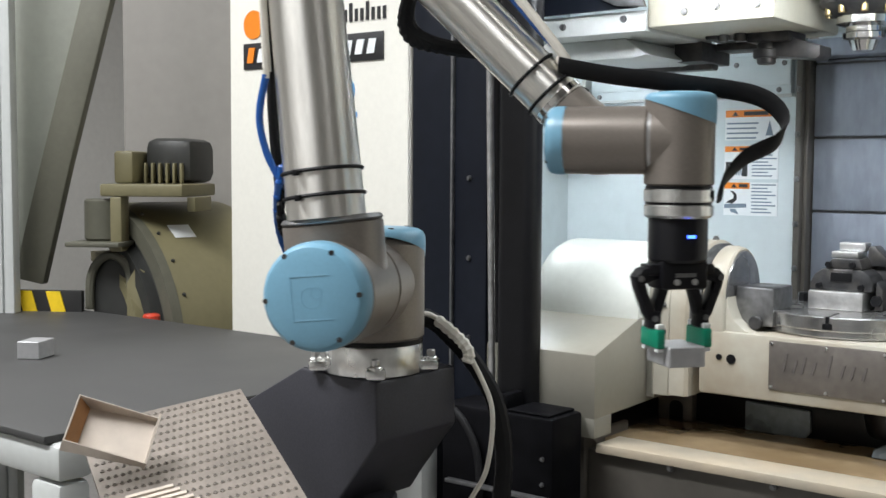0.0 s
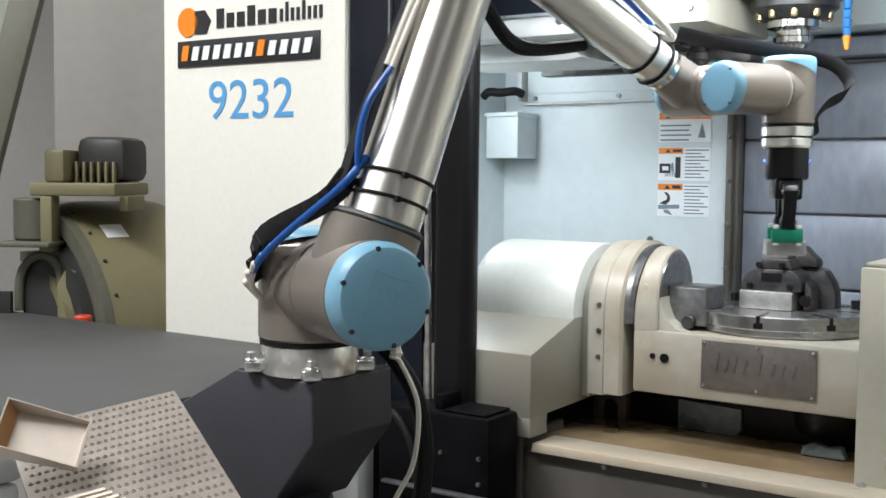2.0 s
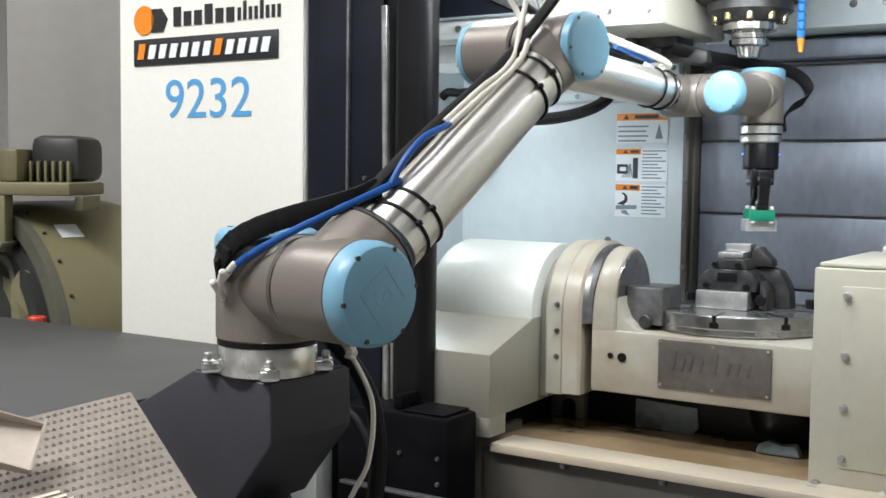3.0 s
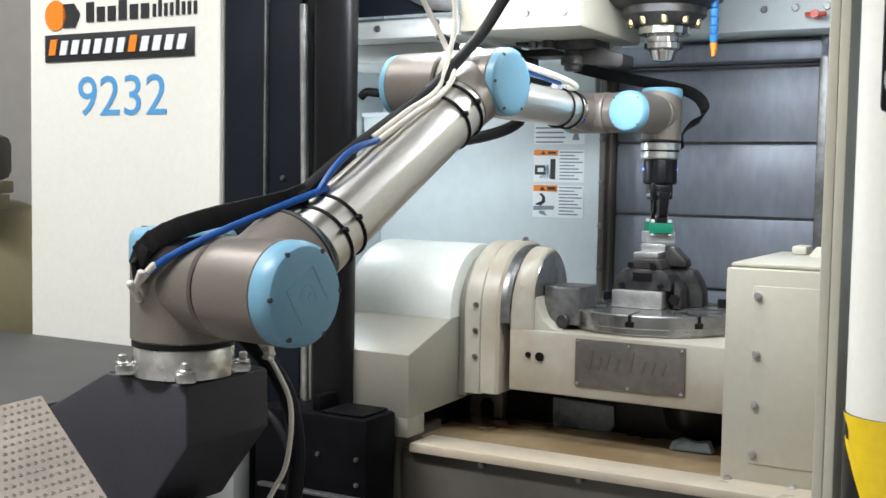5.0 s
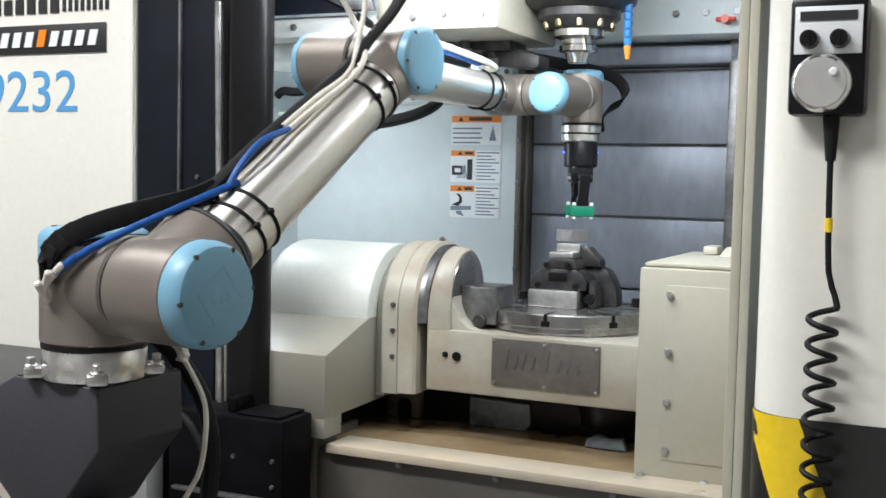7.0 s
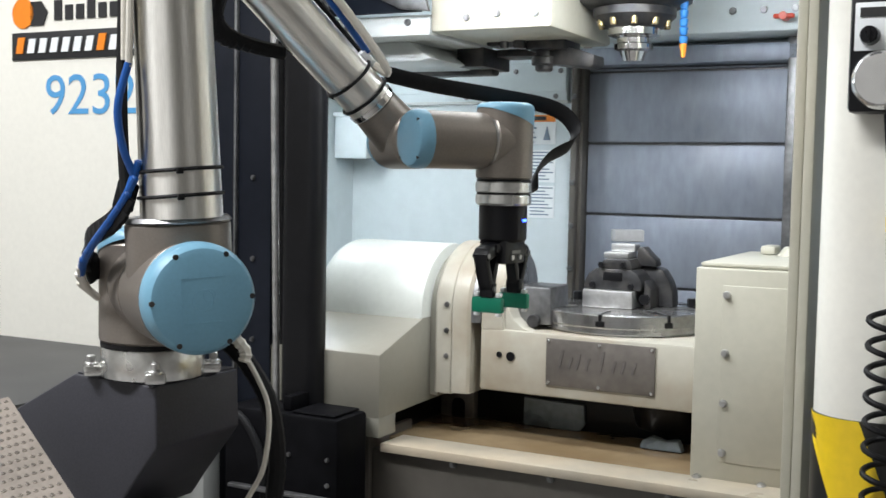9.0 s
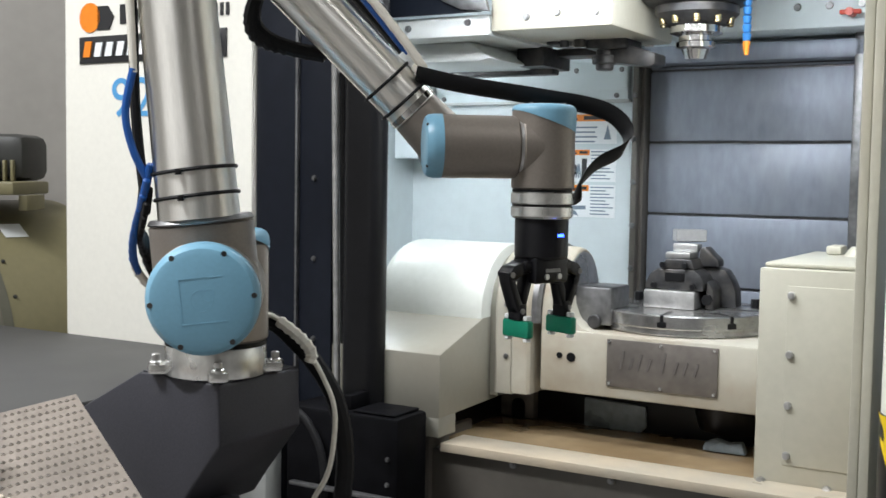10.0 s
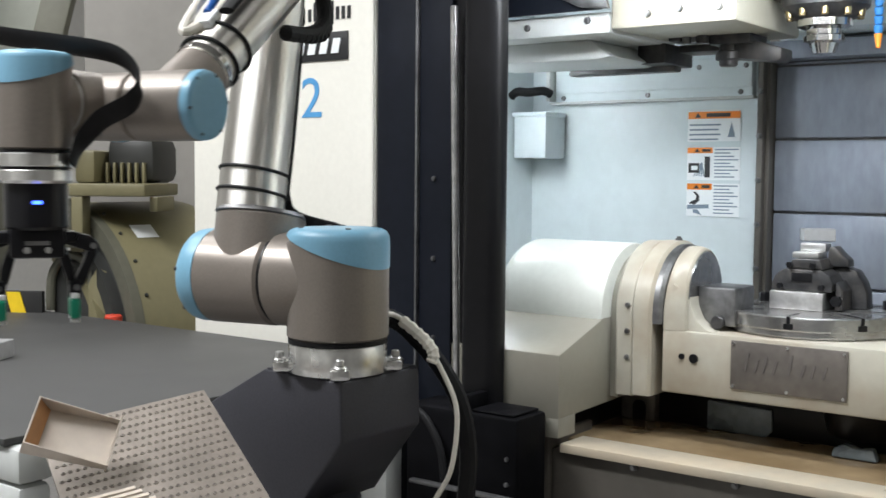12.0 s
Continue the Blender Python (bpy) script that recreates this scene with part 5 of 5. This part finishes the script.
# seconds, heading of the gripper's lamp, half gap between the pads
TOOL = [
    (0.0, -69, 0.026), (0.5, -36, 0.026), (1.0, -22, 0.026), (1.5, -10, 0.026), (2.0, -5, 0.026), (2.5, -3, 0.026), (3.2, -3, 0.026),
    (6.2, -3, 0.026), (6.5, -3, 0.032), (6.7, -3, 0.036), (8.3, -26, 0.036), (8.5, -30, 0.036), (9.0, -36, 0.036), (9.5, -39, 0.036), (10.0, -52, 0.036),
    (10.5, -90, 0.036), (10.9, -133, 0.036), (11.2, -170, 0.036), (11.5, -190, 0.036), (11.8, -226, 0.036), (12.0, -244, 0.036),
]
RELEASE = 6.4


def smooth(rows, t, k):
    """Cubic between rows, without overshoot."""
    ts, vs = [r[0] for r in rows], [r[k] for r in rows]
    if t <= ts[0]:
        return vs[0]
    if t >= ts[-1]:
        return vs[-1]
    d = [(vs[i + 1] - vs[i]) / (ts[i + 1] - ts[i]) for i in range(len(ts) - 1)]
    s = [d[0]] + [0 if d[i] * d[i + 1] <= 0 else 2 * d[i] * d[i + 1] / (d[i] + d[i + 1]) for i in range(len(d) - 1)] + [d[-1]]
    i = max(j for j in range(len(ts) - 1) if ts[j] <= t)
    h = ts[i + 1] - ts[i]
    u = (t - ts[i]) / h
    return (vs[i] * (2 * u ** 3 - 3 * u * u + 1) + s[i] * h * (u ** 3 - 2 * u * u + u)
            + vs[i + 1] * (-2 * u ** 3 + 3 * u * u) + s[i + 1] * h * (u ** 3 - u * u))


def arm(t):
    """The poses of the links in the robot's own space."""
    a, th, ph = (radians(smooth(JOINTS, t, k)) for k in (1, 2, 3))
    led, gap = radians(smooth(TOOL, t, 1)), smooth(TOOL, t, 2)
    spin = Matrix.Rotation(a, 4, "Z")
    shoulder = spin @ Matrix.Translation((0, 0, D1))
    upper = shoulder @ Matrix.Rotation(-th, 4, "Y")
    elbow = shoulder @ Matrix.Translation((A2 * math.cos(th), 0, A2 * math.sin(th)))
    fore = elbow @ Matrix.Rotation(-ph, 4, "Y")
    wrist = elbow @ Matrix.Translation((A3 * math.cos(ph), 0, A3 * math.sin(ph)))
    tool = Matrix.Translation(wrist @ Vector((D5, -D4, 0))) @ Matrix.Rotation(led + radians(90), 4, "Z")
    return spin, upper, fore, wrist, tool, gap


def motions():
    times = [round(0.1 * i, 1) for i in range(121)]
    poses = [arm(t) for t in times]
    home = Matrix.Translation((BX, BY, BZ))
    for ob, k in ((L1, 0), (L2, 1), (L3, 2), (L4, 3), (L5, 3), (L6, 4), (GB, 4)):
        walk(ob, [(t, p[k]) for t, p in zip(times, poses)])
    # the sleeve at the wrist swings back as the arm reaches in
    w0 = Matrix.Translation(W0)
    walk(FS, [(t, p[3] @ w0 @ Matrix.Rotation(radians(-0.75 * max(0, smooth(JOINTS, t, 1) - 8) + 1.8 * max(0, -55 - smooth(JOINTS, t, 1))), 4, "Z") @ w0.inverted()) for t, p in zip(times, poses)])
    walk(FL, [(t, p[4] @ Matrix.Translation((0.031 - p[5], 0, 0))) for t, p in zip(times, poses)])
    walk(FR, [(t, p[4] @ Matrix.Translation((p[5] - 0.031, 0, 0))) for t, p in zip(times, poses)])
    for pieces, ka, pa, da, kb, pb, db in BENDS:
        rows = [[] for _ in pieces]
        n = len(pieces)
        for t, p in zip(times, poses):
            a, b = p[ka] @ Vector(pa), p[kb] @ Vector(pb)
            u, v = p[ka].to_3x3() @ Vector(da), p[kb].to_3x3() @ Vector(db)
            if pieces is LOOP:  # the straighter the elbow, the less the hose sags
                k = 0.2 + 0.8 * min(1, max(0, (smooth(JOINTS, t, 2) - smooth(JOINTS, t, 3) - 34) / 90))
                u, v = u * k, v * k
            line = []
            for i in range(n + 1):
                w = i / n
                line.append(a * (2 * w ** 3 - 3 * w * w + 1) + u * (w ** 3 - 2 * w * w + w) + b * (-2 * w ** 3 + 3 * w * w) + v * (w ** 3 - w * w))
            for i in range(n):
                m = (line[i + 1] - line[i]).to_track_quat("X", "Z").to_matrix().to_4x4()
                m.translation = line[i]
                rows[i].append((t, m))
        for ob, keys in zip(pieces, rows):
            walk(ob, keys)
    # the supply hoses swing behind the base as it turns
    hb, axis = Matrix.Translation((-0.14, 1.76, 0.8)), Matrix.Translation((BX, BY, 0))
    for ob in HOSES:
        rows = []
        for t in times:
            a = radians(16 * min(1, max(0, (smooth(JOINTS, t, 1) + 5) / 50)))
            rows.append((t, hb.inverted() @ axis @ Matrix.Rotation(a, 4, "Z") @ axis.inverted() @ hb))
        walk(ob, rows)
    held = Matrix.Translation((0, 0, -0.285))
    rest = home @ arm(RELEASE)[4] @ held
    walk(work, [(t, home @ p[4] @ held if t < RELEASE else rest) for t, p in zip(times, poses)])


motions()
